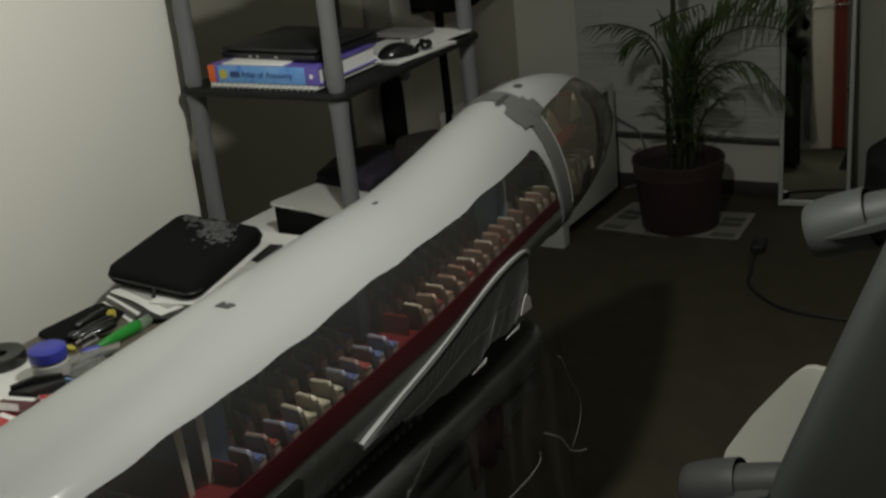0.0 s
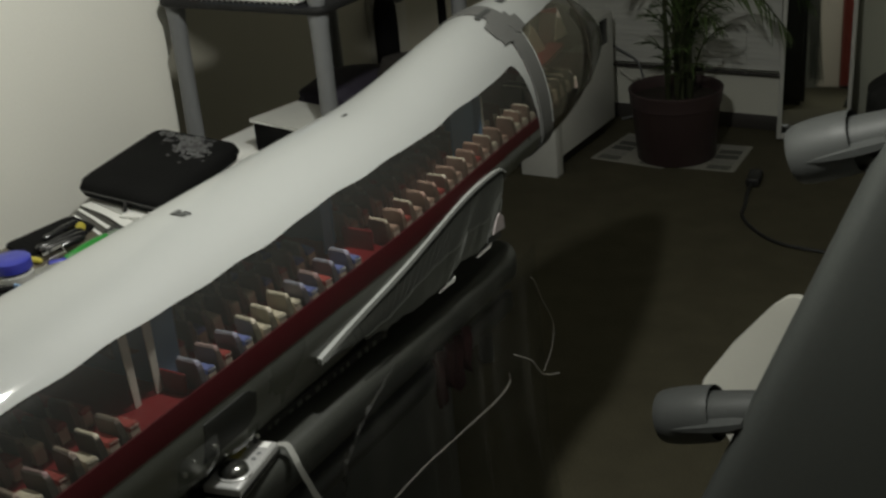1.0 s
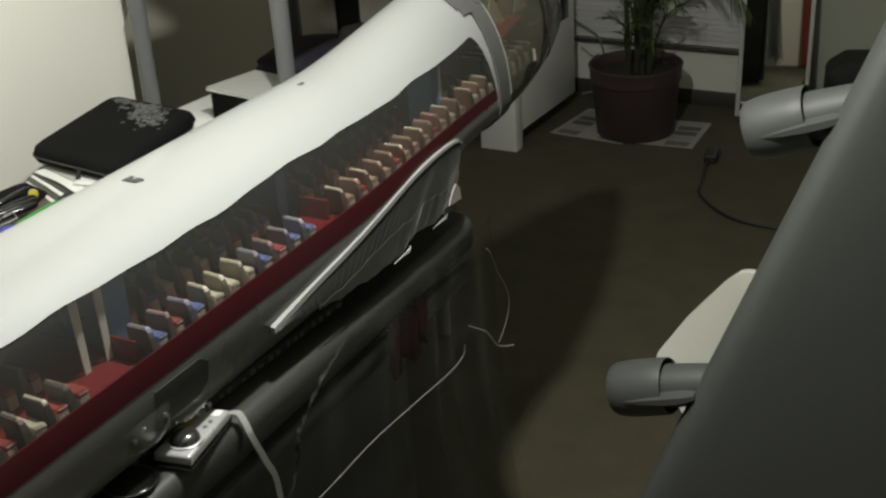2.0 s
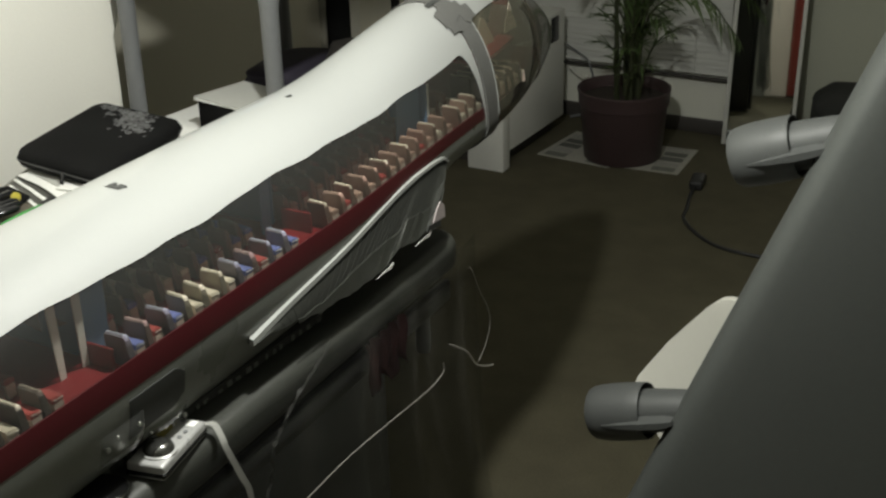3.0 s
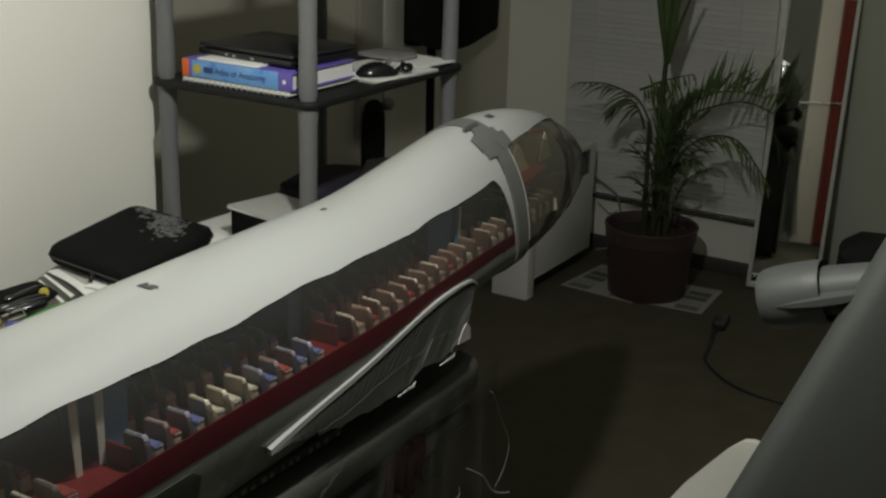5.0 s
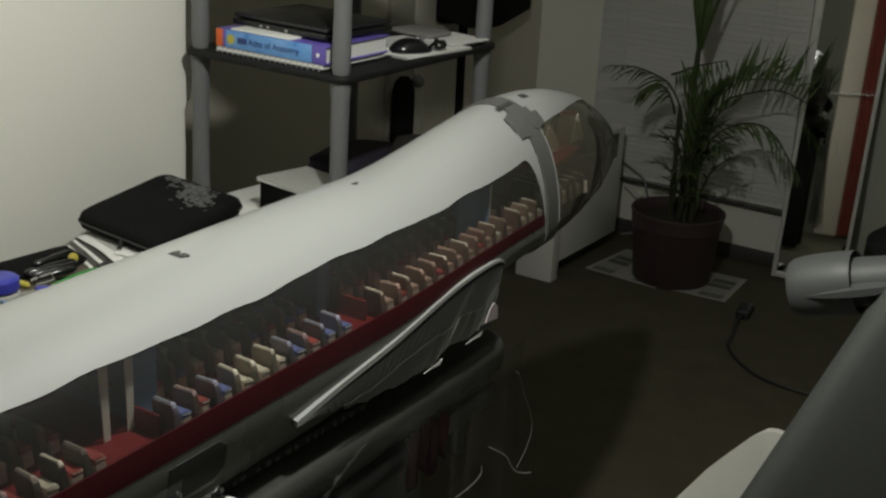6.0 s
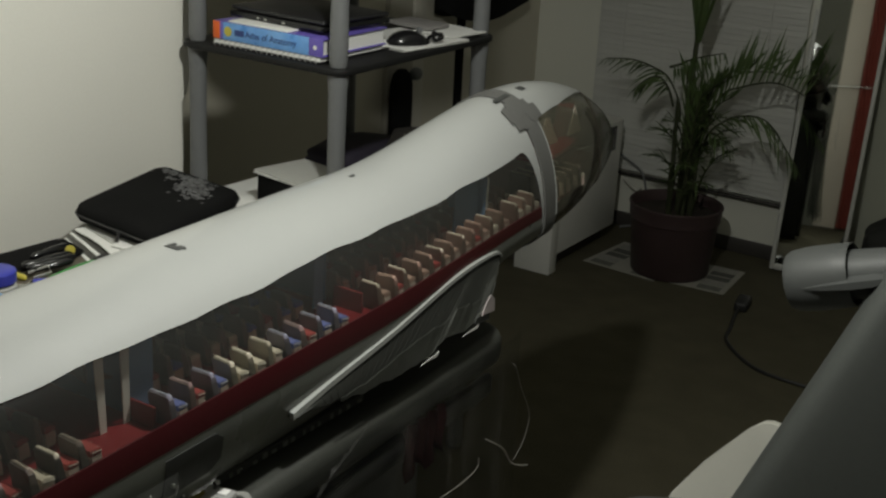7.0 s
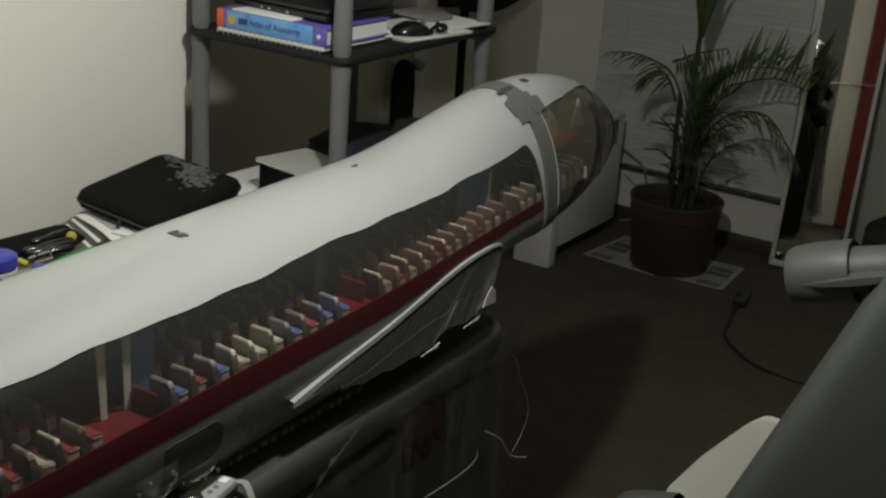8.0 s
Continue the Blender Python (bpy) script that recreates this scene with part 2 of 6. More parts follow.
def tube(bm, points, radius, n=8, caps=True):
    """A round tube along points; radius: a number or one per point."""
    pts = [Vector(p) for p in points]
    rad = radius if isinstance(radius, (list, tuple)) else [radius] * len(pts)
    up = Vector((0.13, 0.21, 0.97)).normalized()
    loops = []
    for i, p in enumerate(pts):
        d = (pts[min(i + 1, len(pts) - 1)] - pts[max(i - 1, 0)]).normalized()
        a = d.cross(up)
        if a.length < 0.05:
            a = d.cross(Vector((1, 0, 0)))
        a.normalize()
        b = d.cross(a)
        loops.append([p + (a * math.cos(2 * math.pi * k / n) + b * math.sin(2 * math.pi * k / n)) * rad[i] for k in range(n)])
    rings(bm, loops, True, caps)


def smooth_path(points, steps=8):
    """A Catmull-Rom line through points."""
    p = [Vector(q) for q in points]
    p = [2 * p[0] - p[1]] + p + [2 * p[-1] - p[-2]]
    out = []
    for i in range(1, len(p) - 2):
        for k in range(steps):
            t = k / steps
            out.append(0.5 * ((2 * p[i]) + (p[i + 1] - p[i - 1]) * t + (2 * p[i - 1] - 5 * p[i] + 4 * p[i + 1] - p[i + 2]) * t * t + (3 * p[i] - p[i - 1] - 3 * p[i + 1] + p[i + 2]) * t ** 3))
    return out + [p[-2]]


def slab(bm, outline, thick, normal):
    """A plate: an outline of points, thickened along normal."""
    n = Vector(normal).normalized() * thick
    a = [Vector(p) for p in outline]
    rings(bm, [a, [p + n for p in a]], True, True)


def rounded(bm_list, offset=0.004, seg=2):
    bmesh.ops.bevel(bm_list, geom=list(bm_list.edges), offset=offset, segments=seg, affect="EDGES", profile=0.5)
    return bm_list


def sm(a, b, t):
    u = min(max((t - a) / (b - a), 0.0), 1.0)
    return u * u * (3 - 2 * u)


# ---- the room ----
X_L, X_REC, Y_END, Y_B, Y_B2, X_R, Y_R, H = -1.90, -2.37, 1.99, 4.45, 4.56, 3.3, -1.7, 2.75
floor = solo("floor", new_box(-2.6, X_R + 0.15, Y_R - 0.15, Y_B2 + 0.15, -0.1, 0.0), CARPET, "dark brown short-pile carpet over the whole room", "floor", kind="structure", smooth=False)
solo("ceiling", new_box(-2.6, X_R + 0.15, Y_R - 0.15, Y_B2 + 0.15, H, H + 0.1), CEIL, "plain off-white painted ceiling", "ceiling", kind="structure", smooth=False)


def west_wall():
    """The plastered wall; its free end is uneven and steps back below shelf height."""
    bm = bmesh.new()
    loops = []
    for k in range(111):
        z = H * k / 110
        off = 0.004 * noise.noise(Vector((3.1, 0.0, z * 7))) + 0.002 * noise.noise(Vector((1.7, 0.0, z * 31))) + 0.022 * sm(0.905, 0.935, z)
        loops.append([(X_L - 0.12, Y_R, z), (X_L, Y_R, z), (X_L, Y_END - 0.008 + off, z), (X_L - 0.002, Y_END - 0.002 + off, z), (X_L - 0.008, Y_END + off, z), (X_L - 0.12, Y_END + off, z)])
    rings(bm, loops)
    return bm


solo("wall_west", west_wall(), PAINT, "cream painted plaster wall behind the desk", "wall", kind="structure", smooth=False)
solo("wall_west_return", new_box(X_REC, X_L - 0.12, Y_END - 0.12, Y_END, 0, H), PAINT, "short painted return of the wall", "wall", kind="structure", smooth=False)
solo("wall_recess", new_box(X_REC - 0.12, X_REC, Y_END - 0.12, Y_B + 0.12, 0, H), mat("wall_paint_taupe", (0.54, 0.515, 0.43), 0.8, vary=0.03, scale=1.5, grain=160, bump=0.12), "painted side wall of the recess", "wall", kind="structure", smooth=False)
WX0, WX1, WZ0, WZ1 = -2.09, -1.318, 0.22, 1.95
bm = new_box(X_REC, WX0, Y_B, Y_B + 0.12, 0, H)
box(bm, WX1, -1.29, Y_B, Y_B + 0.12, 0, H)
box(bm, WX0, WX1, Y_B, Y_B + 0.12, 0, WZ0)
box(bm, WX0, WX1, Y_B, Y_B + 0.12, WZ1, H)
solo("wall_north", bm, mat("window_wall_paint", (0.73, 0.73, 0.65), 0.8, vary=0.03, scale=1.5, grain=160, bump=0.12), "painted wall with the window opening", "wall", kind="structure", smooth=False)
solo("wall_north_east", new_box(-1.29, X_R, Y_B2, Y_B2 + 0.12, 0, H), PAINT_GREEN, "sage painted wall behind the mirror", "wall", kind="structure", smooth=False)
solo("wall_east", new_box(X_R, X_R + 0.12, Y_R, Y_B2 + 0.12, 0, H), PAINT, "cream painted wall", "wall", kind="structure", smooth=False)
solo("wall_south", new_box(X_L, X_R, Y_R - 0.12, Y_R, 0, H), mat("wall_paint_olive", (0.15, 0.152, 0.125), 0.8, vary=0.04, scale=1.5, grain=160, bump=0.12), "olive grey painted wall", "wall", kind="structure", smooth=False)
solo("baseboard", new_box(X_REC, -1.295, Y_B - 0.014, Y_B - 0.001, 0, 0.055, bevel=0.003), DARK_TRIM, "dark low skirting board under the window", "skirting", kind="structure")

# window with a lowered blind
win = thing("window_1", (-1.704, Y_B, WZ0), "window closed off by a lowered pale slatted blind", "window", kind="structure")
part("pane", new_box(WX0, WX1, Y_B + 0.07, Y_B + 0.076, WZ0, WZ1), clear("window_glass", (0.9, 0.95, 0.95), 0.02), win)
bm = bmesh.new()
for a in ((WX0, WX0 + 0.03, WZ0, WZ1), (WX1 - 0.03, WX1, WZ0, WZ1), (WX0 + 0.03, WX1 - 0.03, WZ0, WZ0 + 0.03), (WX0 + 0.03, WX1 - 0.03, WZ1 - 0.03, WZ1)):
    box(bm, a[0], a[1], Y_B + 0.05, Y_B + 0.10, a[2], a[3], bevel=0.004)
part("window_frame", bm, WHITE_TRIM, win)

blind = thing("window_blind", (-1.704, Y_B - 0.02, WZ0), "lowered off-white venetian blind with many thin slats", "blind")
part("bottom_rail", new_box(WX0 - 0.005, WX1 + 0.012, Y_B - 0.030, Y_B - 0.012, 0.209, 0.219, bevel=0.003), DARK_TRIM, blind, "dark bottom rail of the blind")
part("head_rail", new_box(WX0 - 0.005, WX1 + 0.012, Y_B - 0.040, Y_B - 0.004, 1.90, 1.94, bevel=0.004), WHITE_TRIM, blind)
bm = bmesh.new()
sw = WX1 - WX0 + 0.015
loops = []
for s in (-1, 1):
    loops.append([(s * sw / 2, u * 0.0125, 0.0015 * (1 - (u * u)) + w) for u, w in ((-1, 0), (-0.5, 0), (0, 0), (0.5, 0), (1, 0), (1, -0.0006), (0, -0.0006), (-1, -0.0006))])
rings(bm, loops)
bmesh.ops.transform(bm, matrix=pose(0, 0, 0, 74, 0, 0), verts=bm.verts)
slat = part("slat", bm, BLIND)
slat.parent = blind
slat.location = (0.0, -0.004, 0.022)
z, k = 0.262, 0
while z < 1.89:
    o = new("slat", slat.data)
    o.parent = blind
    o.location = (0.0, -0.004, z - WZ0)
    o.rotation_euler = (radians(random.uniform(-1.6, 1.6)), radians(random.uniform(-0.08, 0.08)), 0)
    z += 0.0205
for x in (WX0 + 0.1, WX1 - 0.12):
    bm = bmesh.new()
    tube(bm, [(x, Y_B - 0.032, 0.21), (x, Y_B - 0.032, 1.9)], 0.0012, 5)
    part("ladder_cord", bm, WHITE_TRIM, blind)

# ---- the model aircraft ----
FY0, FY1 = -0.7, 2.470          # tail cut and nose tip
FR = 0.153
CZ = 0.868


def hull(y):
    """Centre x, half width, height of the crown and depth of the belly at y."""
    k = ku = kl = 1.0
    if y > 1.925:
        f = min((y - 1.925) / (FY1 - 1.925), 1.0)
        k, kl = (1 - f ** 1.415) ** 0.934, (1 - f ** 2.473) ** 0.886
    if y > 1.98:
        ku = max(1 - ((y - 1.98) / (FY1 - 1.98)) ** 1.719, 0.0) ** 0.706
    lo = FR * (0.775 - 0.33 * sm(1.2, 1.8, y)) * (1 - 0.083 * sm(1.85, 1.93, y))
    return (-1.044 - 0.045 * (y - 1.0), FR * (1 - 0.18 * sm(1.3, 1.9, y)) * k, (FR - 0.004 + 0.054 * sm(1.5, 1.95, y)) * ku, lo * kl)


def fus(y, a, grow=0.0):
    """A point of the hull: y along it, a the angle in degrees from its near side, up over the crown."""
    cx, w, up, lo = hull(y)
    c, s = math.cos(radians(a)), math.sin(radians(a))
    if s < 0:
        c = math.copysign(abs(c) ** (0.42 + 0.58 * sm(1.60, 1.86, y)), c)
    return Vector((cx + (w + grow) * c, y, CZ + ((up if s > 0 else lo) + grow) * s))


def at_height(y, z):
    """The angle at which the near side of the hull passes the height z."""
    _, _, up, lo = hull(y)
    d = z - CZ
    return math.degrees(math.asin(max(-1.0, min(1.0, d / max(up if d > 0 else lo, 0.001)))))


def skin(bm, ys, edge0, edge1, n=24, thick=0.0015, grow=0.0):
    """A strip of the hull between two angles (functions of y), with thickness."""
    loops = []
    for y in ys:
        a0, a1 = edge0(y), edge1(y)
        out = [fus(y, a0 + (a1 - a0) * i / n, grow) for i in range(n + 1)]
        inn = [fus(y, a0 + (a1 - a0) * i / n, grow - thick) for i in range(n, -1, -1)]
        loops.append(out + inn)
    rings(bm, loops)


def steps(a, b, d):
    n = max(2, int(abs(b - a) / d))
    return [a + (b - a) * i / n for i in range(n + 1)]


plane = thing("model_aircraft", (-1.05, 1.0, 0.749), "long unfinished model airliner with white crown, clear sides and tiny seats", "model aircraft")


def low_edge(y):
    """The wavy lower edge of the white crown."""
    a = float(np.interp(y, (0.5, 0.8, 1.1, 1.25, 1.45, 1.6, 1.75), (50.4, 48.4, 47.2, 48.8, 48.3, 46.5, 41.5)))
    a += 0.7 * math.sin(y * 9.0) * math.sin(y * 23 + 1) + 0.35 * math.sin(y * 55)
    return a - 46 * min(max((y - 1.822) / 0.049, 0.0), 1.0) ** 2.7


bm = bmesh.new()
skin(bm, [*steps(FY0, 1.82, 0.020), *steps(1.824, 1.8715, 0.004)], low_edge, lambda y: 142.0, 30, 0.0005, 0.0009)
part("crown_cover", bm, CARD, plane, "white card cover over the crown")
bm = bmesh.new()
skin(bm, steps(1.918, 2.262, 0.016), lambda y: float(np.interp(y, (1.918, 2.035, 2.12, 2.223, 2.262), (55, 58, 64, 75, 85))), lambda y: 130 - 44 * sm(2.10, 2.262, y), 22, 0.0006, 0.0010)
part("crown_cover", bm, CARD, plane, "white card cover over the upper deck")
bm = bmesh.new()
skin(bm, steps(FY0, 1.868, 0.08), lambda y: at_height(y, 0.899), lambda y: 52.0, 10, 0.001, -0.001)
part("side_window", bm, CLEAR, plane, "clear acetate cabin side")
# Far side is a dark sheet: the cabin's shade put into its colour.
bm = bmesh.new()
skin(bm, steps(FY0, 1.83, 0.08), lambda y: 138.0, lambda y: 181.0, 10, 0.001, -0.001)
part("cabin_dim_side", bm, CABIN_DIM, plane, "far cabin side, tinted dark for the dim interior")
bm = bmesh.new()
skin(bm, steps(1.905, 2.236, 0.02), lambda y: at_height(y, 0.846), lambda y: 180 - at_height(y, 0.846), 40, 0.0012, -0.002)
part("nose_cone", bm, CLEAR_NOSE, plane, "clear moulded plastic nose")
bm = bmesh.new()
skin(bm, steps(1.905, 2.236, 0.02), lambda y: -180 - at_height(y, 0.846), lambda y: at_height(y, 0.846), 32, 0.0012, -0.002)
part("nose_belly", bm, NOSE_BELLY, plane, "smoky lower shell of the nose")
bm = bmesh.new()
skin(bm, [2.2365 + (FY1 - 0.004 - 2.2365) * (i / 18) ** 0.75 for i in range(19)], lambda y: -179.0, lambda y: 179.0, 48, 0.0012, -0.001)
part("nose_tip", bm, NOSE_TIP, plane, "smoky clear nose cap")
bm = bmesh.new()
skin(bm, [2.2335, 2.235, 2.2365], lambda y: -40.0, lambda y: 80.0, 40, 0.0015, 0.0004)
part("nose_seam", bm, clear("seam_clear", (0.6, 0.58, 0.5), 0.1, body=0.18, body_color=(0.30, 0.28, 0.23)), plane, "pale seam of the nose cap")


def band_foot(y):
    return 0.869 + 0.012 * sm(1.30, 1.75, y)


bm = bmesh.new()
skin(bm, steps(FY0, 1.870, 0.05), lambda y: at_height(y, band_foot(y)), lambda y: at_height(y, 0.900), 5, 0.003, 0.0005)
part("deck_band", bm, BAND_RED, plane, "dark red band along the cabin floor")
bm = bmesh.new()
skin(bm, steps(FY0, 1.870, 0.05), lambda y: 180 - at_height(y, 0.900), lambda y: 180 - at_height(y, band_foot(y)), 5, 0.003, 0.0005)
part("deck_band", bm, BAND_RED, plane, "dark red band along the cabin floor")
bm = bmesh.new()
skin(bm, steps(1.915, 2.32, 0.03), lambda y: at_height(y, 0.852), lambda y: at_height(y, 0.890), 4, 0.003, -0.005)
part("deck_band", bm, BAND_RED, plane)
bm = bmesh.new()
skin(bm, steps(FY0, 1.870, 0.05), lambda y: -180 - at_height(y, band_foot(y)), lambda y: at_height(y, band_foot(y)), 40, 0.002, 0.0)
part("belly", bm, BELLY, plane, "smooth grey belly shell")
bm = bmesh.new()
skin(bm, steps(0.895, 0.992, 0.006), lambda y: at_height(y, 0.806 + 0.012 * sm(0.975, 0.992, y)), lambda y: at_height(y, 0.858 - 0.010 * sm(0.975, 0.992, y)), 20, 0.001, 0.0012)
part("belly_opening", bm, DARK_GREY, plane, "dark cut-out in the belly")
# clear crinkled pieces clinging to the belly below the cut-out
CLEAR_BELLY = clear("clear_blister", (0.75, 0.76, 0.74), 0.04, body=0.05, body_color=(0.45, 0.46, 0.44))
for y0, y1, z0, z1, bulge in ((0.845, 0.915, 0.800, 0.838, 0.012), (0.93, 1.00, 0.785, 0.804, 0.005)):
    bm = bmesh.new()
    n_, rows_ = 14, []
    for i in range(n_ + 1):
        f = i / n_
        y = y0 + (y1 - y0) * f
        row = []
        for j in range(9):
            g = j / 8
            e = math.sin(math.pi * f) * math.sin(math.pi * g)
            q = fus(y, at_height(y, z0 + (z1 - z0) * g), 0.0025 + bulge * e ** 0.4 + 0.0015 * e * math.sin(5 * j + 3 * i))
            row.append(bm.verts.new(q))
        rows_.append(row)
    for a, b in zip(rows_, rows_[1:]):
        for j in range(8):
            bm.faces.new((a[j], a[j + 1], b[j + 1], b[j]))
    part("clear_blister", bm, CLEAR_BELLY, plane, "clear crinkled plastic piece on the belly")
# Tiny metal beads added to give the belly its lamp glints.
for y, z, r in ((0.852, 0.822, 0.0035), (0.868, 0.830, 0.0022), (0.905, 0.826, 0.0030), (0.930, 0.800, 0.0016), (0.985, 0.776, 0.0022), (1.003, 0.780, 0.0028), (1.055, 0.772, 0.0018)):
    bm = bmesh.new()
    bmesh.ops.create_icosphere(bm, subdivisions=2, radius=r)
    for v in bm.verts:
        v.co *= 1 + 0.5 * noise.noise(v.co * 400)
    bmesh.ops.translate(bm, verts=bm.verts, vec=fus(y, at_height(y, z), 0.003 + bulge * 0.5))
    part("glint_bead", bm, METAL, plane, "tiny metal bead added for a glint on the belly")
bm = bmesh.new()
skin(bm, steps(2.178, 2.248, 0.006), lambda y: 58 - 27 * (y - 2.178) / 0.07 - 3 * sm(2.18, 2.21, y), lambda y: 63 - 27 * (y - 2.178) / 0.07, 4, 0.001, -0.004)
part("nose_streak", bm, clear("streak_clear", (0.7, 0.7, 0.64), 0.12, body=0.34, body_color=(0.42, 0.41, 0.36)), plane, "pale streak in the clear nose")
# tape ring round the hull and the patch on its top
bm = bmesh.new()
skin(bm, steps(1.874, 1.916, 0.0105), lambda y: -60.0, lambda y: 150.0, 44, 0.003, 0.0035)
part("tape_ring", bm, TAPE, plane, "grey tape ring round the hull")
for y0, y1, a0, a1 in ((1.842, 1.924, 59, 71), (1.900, 1.941, 54, 66), (1.848, 1.878, 52, 61), (1.862, 1.898, 69, 74)):
    bm = bmesh.new()
    skin(bm, steps(y0, y1, 0.012), lambda y: a0 + 1.5 * math.sin(y * 160), lambda y: a1 + 1.5 * math.cos(y * 190), 10, 0.0012, 0.0048)
    part("tape_patch", bm, TAPE, plane, "torn piece of grey tape")
for y0, y1 in ((1.9162, 1.9174),):
    bm = bmesh.new()
    skin(bm, [y0, y1], lambda y: 2.0, lambda y: 56.0, 20, 0.002, 0.0045)
    part("ring_edge", bm, STRIP_WHITE, plane, "paper edge of the ring")
# scraps of tape and small cuts on the crown
for y0, y1, a0, a1 in ((1.070, 1.078, 85.0, 93.0), (1.078, 1.084, 84.0, 88.5), (1.079, 1.085, 90.0, 92.5), (1.462, 1.470, 90.0, 92.5), (1.470, 1.474, 91.0, 92.0), (1.955, 1.975, 80.0, 86.0), (1.856, 1.904, 78.3, 82.2)):
    bm = bmesh.new()
    skin(bm, steps(y0, y1, 0.003), lambda q: a0 + 0.5 * math.sin(q * 900), lambda q: a1 + 0.5 * math.cos(q * 700), 5, 0.0006, 0.0048 if 1.80 < y0 < 1.90 else 0.0022)
    part("crown_mark", bm, DARK_GREY, plane, "small dark scrap on the crown")

# decks
def deck(y0, y1, z, inset, mat_, name, label):
    bm = bmesh.new()
    loops = []
    for y in steps(y0, y1, 0.05):
        cx = hull(y)[0]
        x1 = fus(y, at_height(y, z)).x - inset
        x0 = 2 * cx - x1
        loops.append([(x0, y, z), (x1, y, z), (x1, y, z - 0.006), (x0, y, z - 0.006)])
    rings(bm, loops)
    part(name, bm, mat_, plane, label, smooth=False)


DECK_Z = 0.886
deck(FY0, 1.865, DECK_Z, 0.004, DECK_RED, "main_deck", "red card cabin floor")
# Nose floor takes the dark band red, so its dimness is in the colour.
deck(1.875, 2.30, DECK_Z, 0.008, BAND_RED, "main_deck", "red card cabin floor")
deck(1.905, 2.09, 0.966, 0.010, DECK_RED, "upper_deck", "red upper deck floor")

# seats
def seat_profile(bm, pts, half, inset=0.0):
    """A side outline (y, z) pushed out across the seat, its top corners drawn in."""
    top = max(z for _, z in pts)
    loops = []
    for x, f in ((-half, 1.0), (-half + inset, 0.0), (half - inset, 0.0), (half, 1.0)):
        loops.append([Vector((x, y, z - (inset * 1.3 * f if z > top * 0.82 else 0.0))) for y, z in pts])
    rings(bm, loops)


def seat_meshes(bm, mats):
    out = {}
    for key, mm in mats.items():
        o = part("seat", bm.copy(), mm)
        out[key] = o.data
        bpy.data.objects.remove(o)
    return out


bm = bmesh.new()
seat_profile(bm, [(-0.0020, 0.0), (0.0040, 0.0), (0.0028, 0.016), (-0.0020, 0.0365), (-0.0036, 0.0395), (-0.0062, 0.0408), (-0.0086, 0.0400), (-0.0080, 0.032)], 0.0182, 0.0018)
backs = seat_meshes(bm, {"c": SEAT_CREAM, "s": SEAT_PINK, "d": SEAT_SHADED, "b": SEAT_BACK_BLUE, "r": SEAT_BACK_RED})
bm = bmesh.new()
board = [(-0.0036, 0.0), (-0.0022, 0.0), (-0.0082, 0.0330), (-0.0088, 0.0392), (-0.0100, 0.0385), (-0.0094, 0.0325)]
seat_profile(bm, board, 0.0190, 0.0022)
# Side cheeks in the dim rear tone paint the shaded gap beside the back.
for x in (-0.0188, 0.0188):
    rings(bm, [[Vector((x + d, y, z)) for y, z in ((-0.0030, 0.0), (0.0042, 0.0), (0.0030, 0.016), (-0.0022, 0.0350), (-0.0090, 0.0350))] for d in (-0.0005, 0.0005)])
rear = seat_meshes(bm, {"d": SEAT_REAR_DIM, "s": SEAT_REAR_PINK, "c": SEAT_REAR_DIM_CREAM, "b": SEAT_REAR_DIM_BLUE, "r": SEAT_REAR_DIM_RED})
bm = bmesh.new()
seat_profile(bm, [(0.0075, 0.0155), (0.0195, 0.0158), (0.0220, 0.0172), (0.0226, 0.0195), (0.0212, 0.0216), (0.0130, 0.0228), (0.0075, 0.0220)], 0.0168, 0.0016)
cush = seat_meshes(bm, {"r": SEAT_RED, "b": SEAT_BLUE, "c": SEAT_CREAM, "s": SEAT_PINK})
bm = bmesh.new()
rings(bm, [[Vector((x, y, z)) for x, y in ((-w, 0.0085), (w, 0.0085), (w, 0.0215), (-w, 0.0215))] for z, w in ((0.0, 0.0195), (0.0105, 0.0180), (0.0153, 0.0170))])
base_mesh = seat_meshes(bm, {"x": SEAT_BASE})["x"]
# Pale glossy squiggles that paint highlights onto the cushion edges.
bm = bmesh.new()
for k in range(3):
    y = 0.011 + 0.0045 * k
    tube(bm, [(0.0168, y - 0.0018, 0.0205 - 0.001 * k), (0.0174, y, 0.0192), (0.0169, y + 0.0016, 0.0202)], 0.0007, 5)
tube(bm, [(-0.010, 0.0228, 0.0200), (0.0, 0.0234, 0.0190), (0.012, 0.0228, 0.0202)], 0.0006, 5)
glint_mesh = seat_meshes(bm, {"x": SEAT_GLINT})["x"]


def seat(x, y, z, key, back_key, turn=0.0, scale=1.0, glint=False, wide=1.0, rear_key="d"):
    base = Vector((x, y, z)) - plane.location
    s = new("seat", backs[back_key])
    s.parent = plane
    s.location = base
    s.rotation_euler = (radians(random.uniform(-3, 3)), 0, radians(turn))
    s.scale = (scale * wide, scale, scale)
    for nm, d in (("cushion", cush[key]), ("seat_base", base_mesh), ("rear_board", rear[rear_key])):
        c = new(nm, d)
        c.parent = s
    if glint:
        c = new("seat_glint", glint_mesh)
        c.parent = s


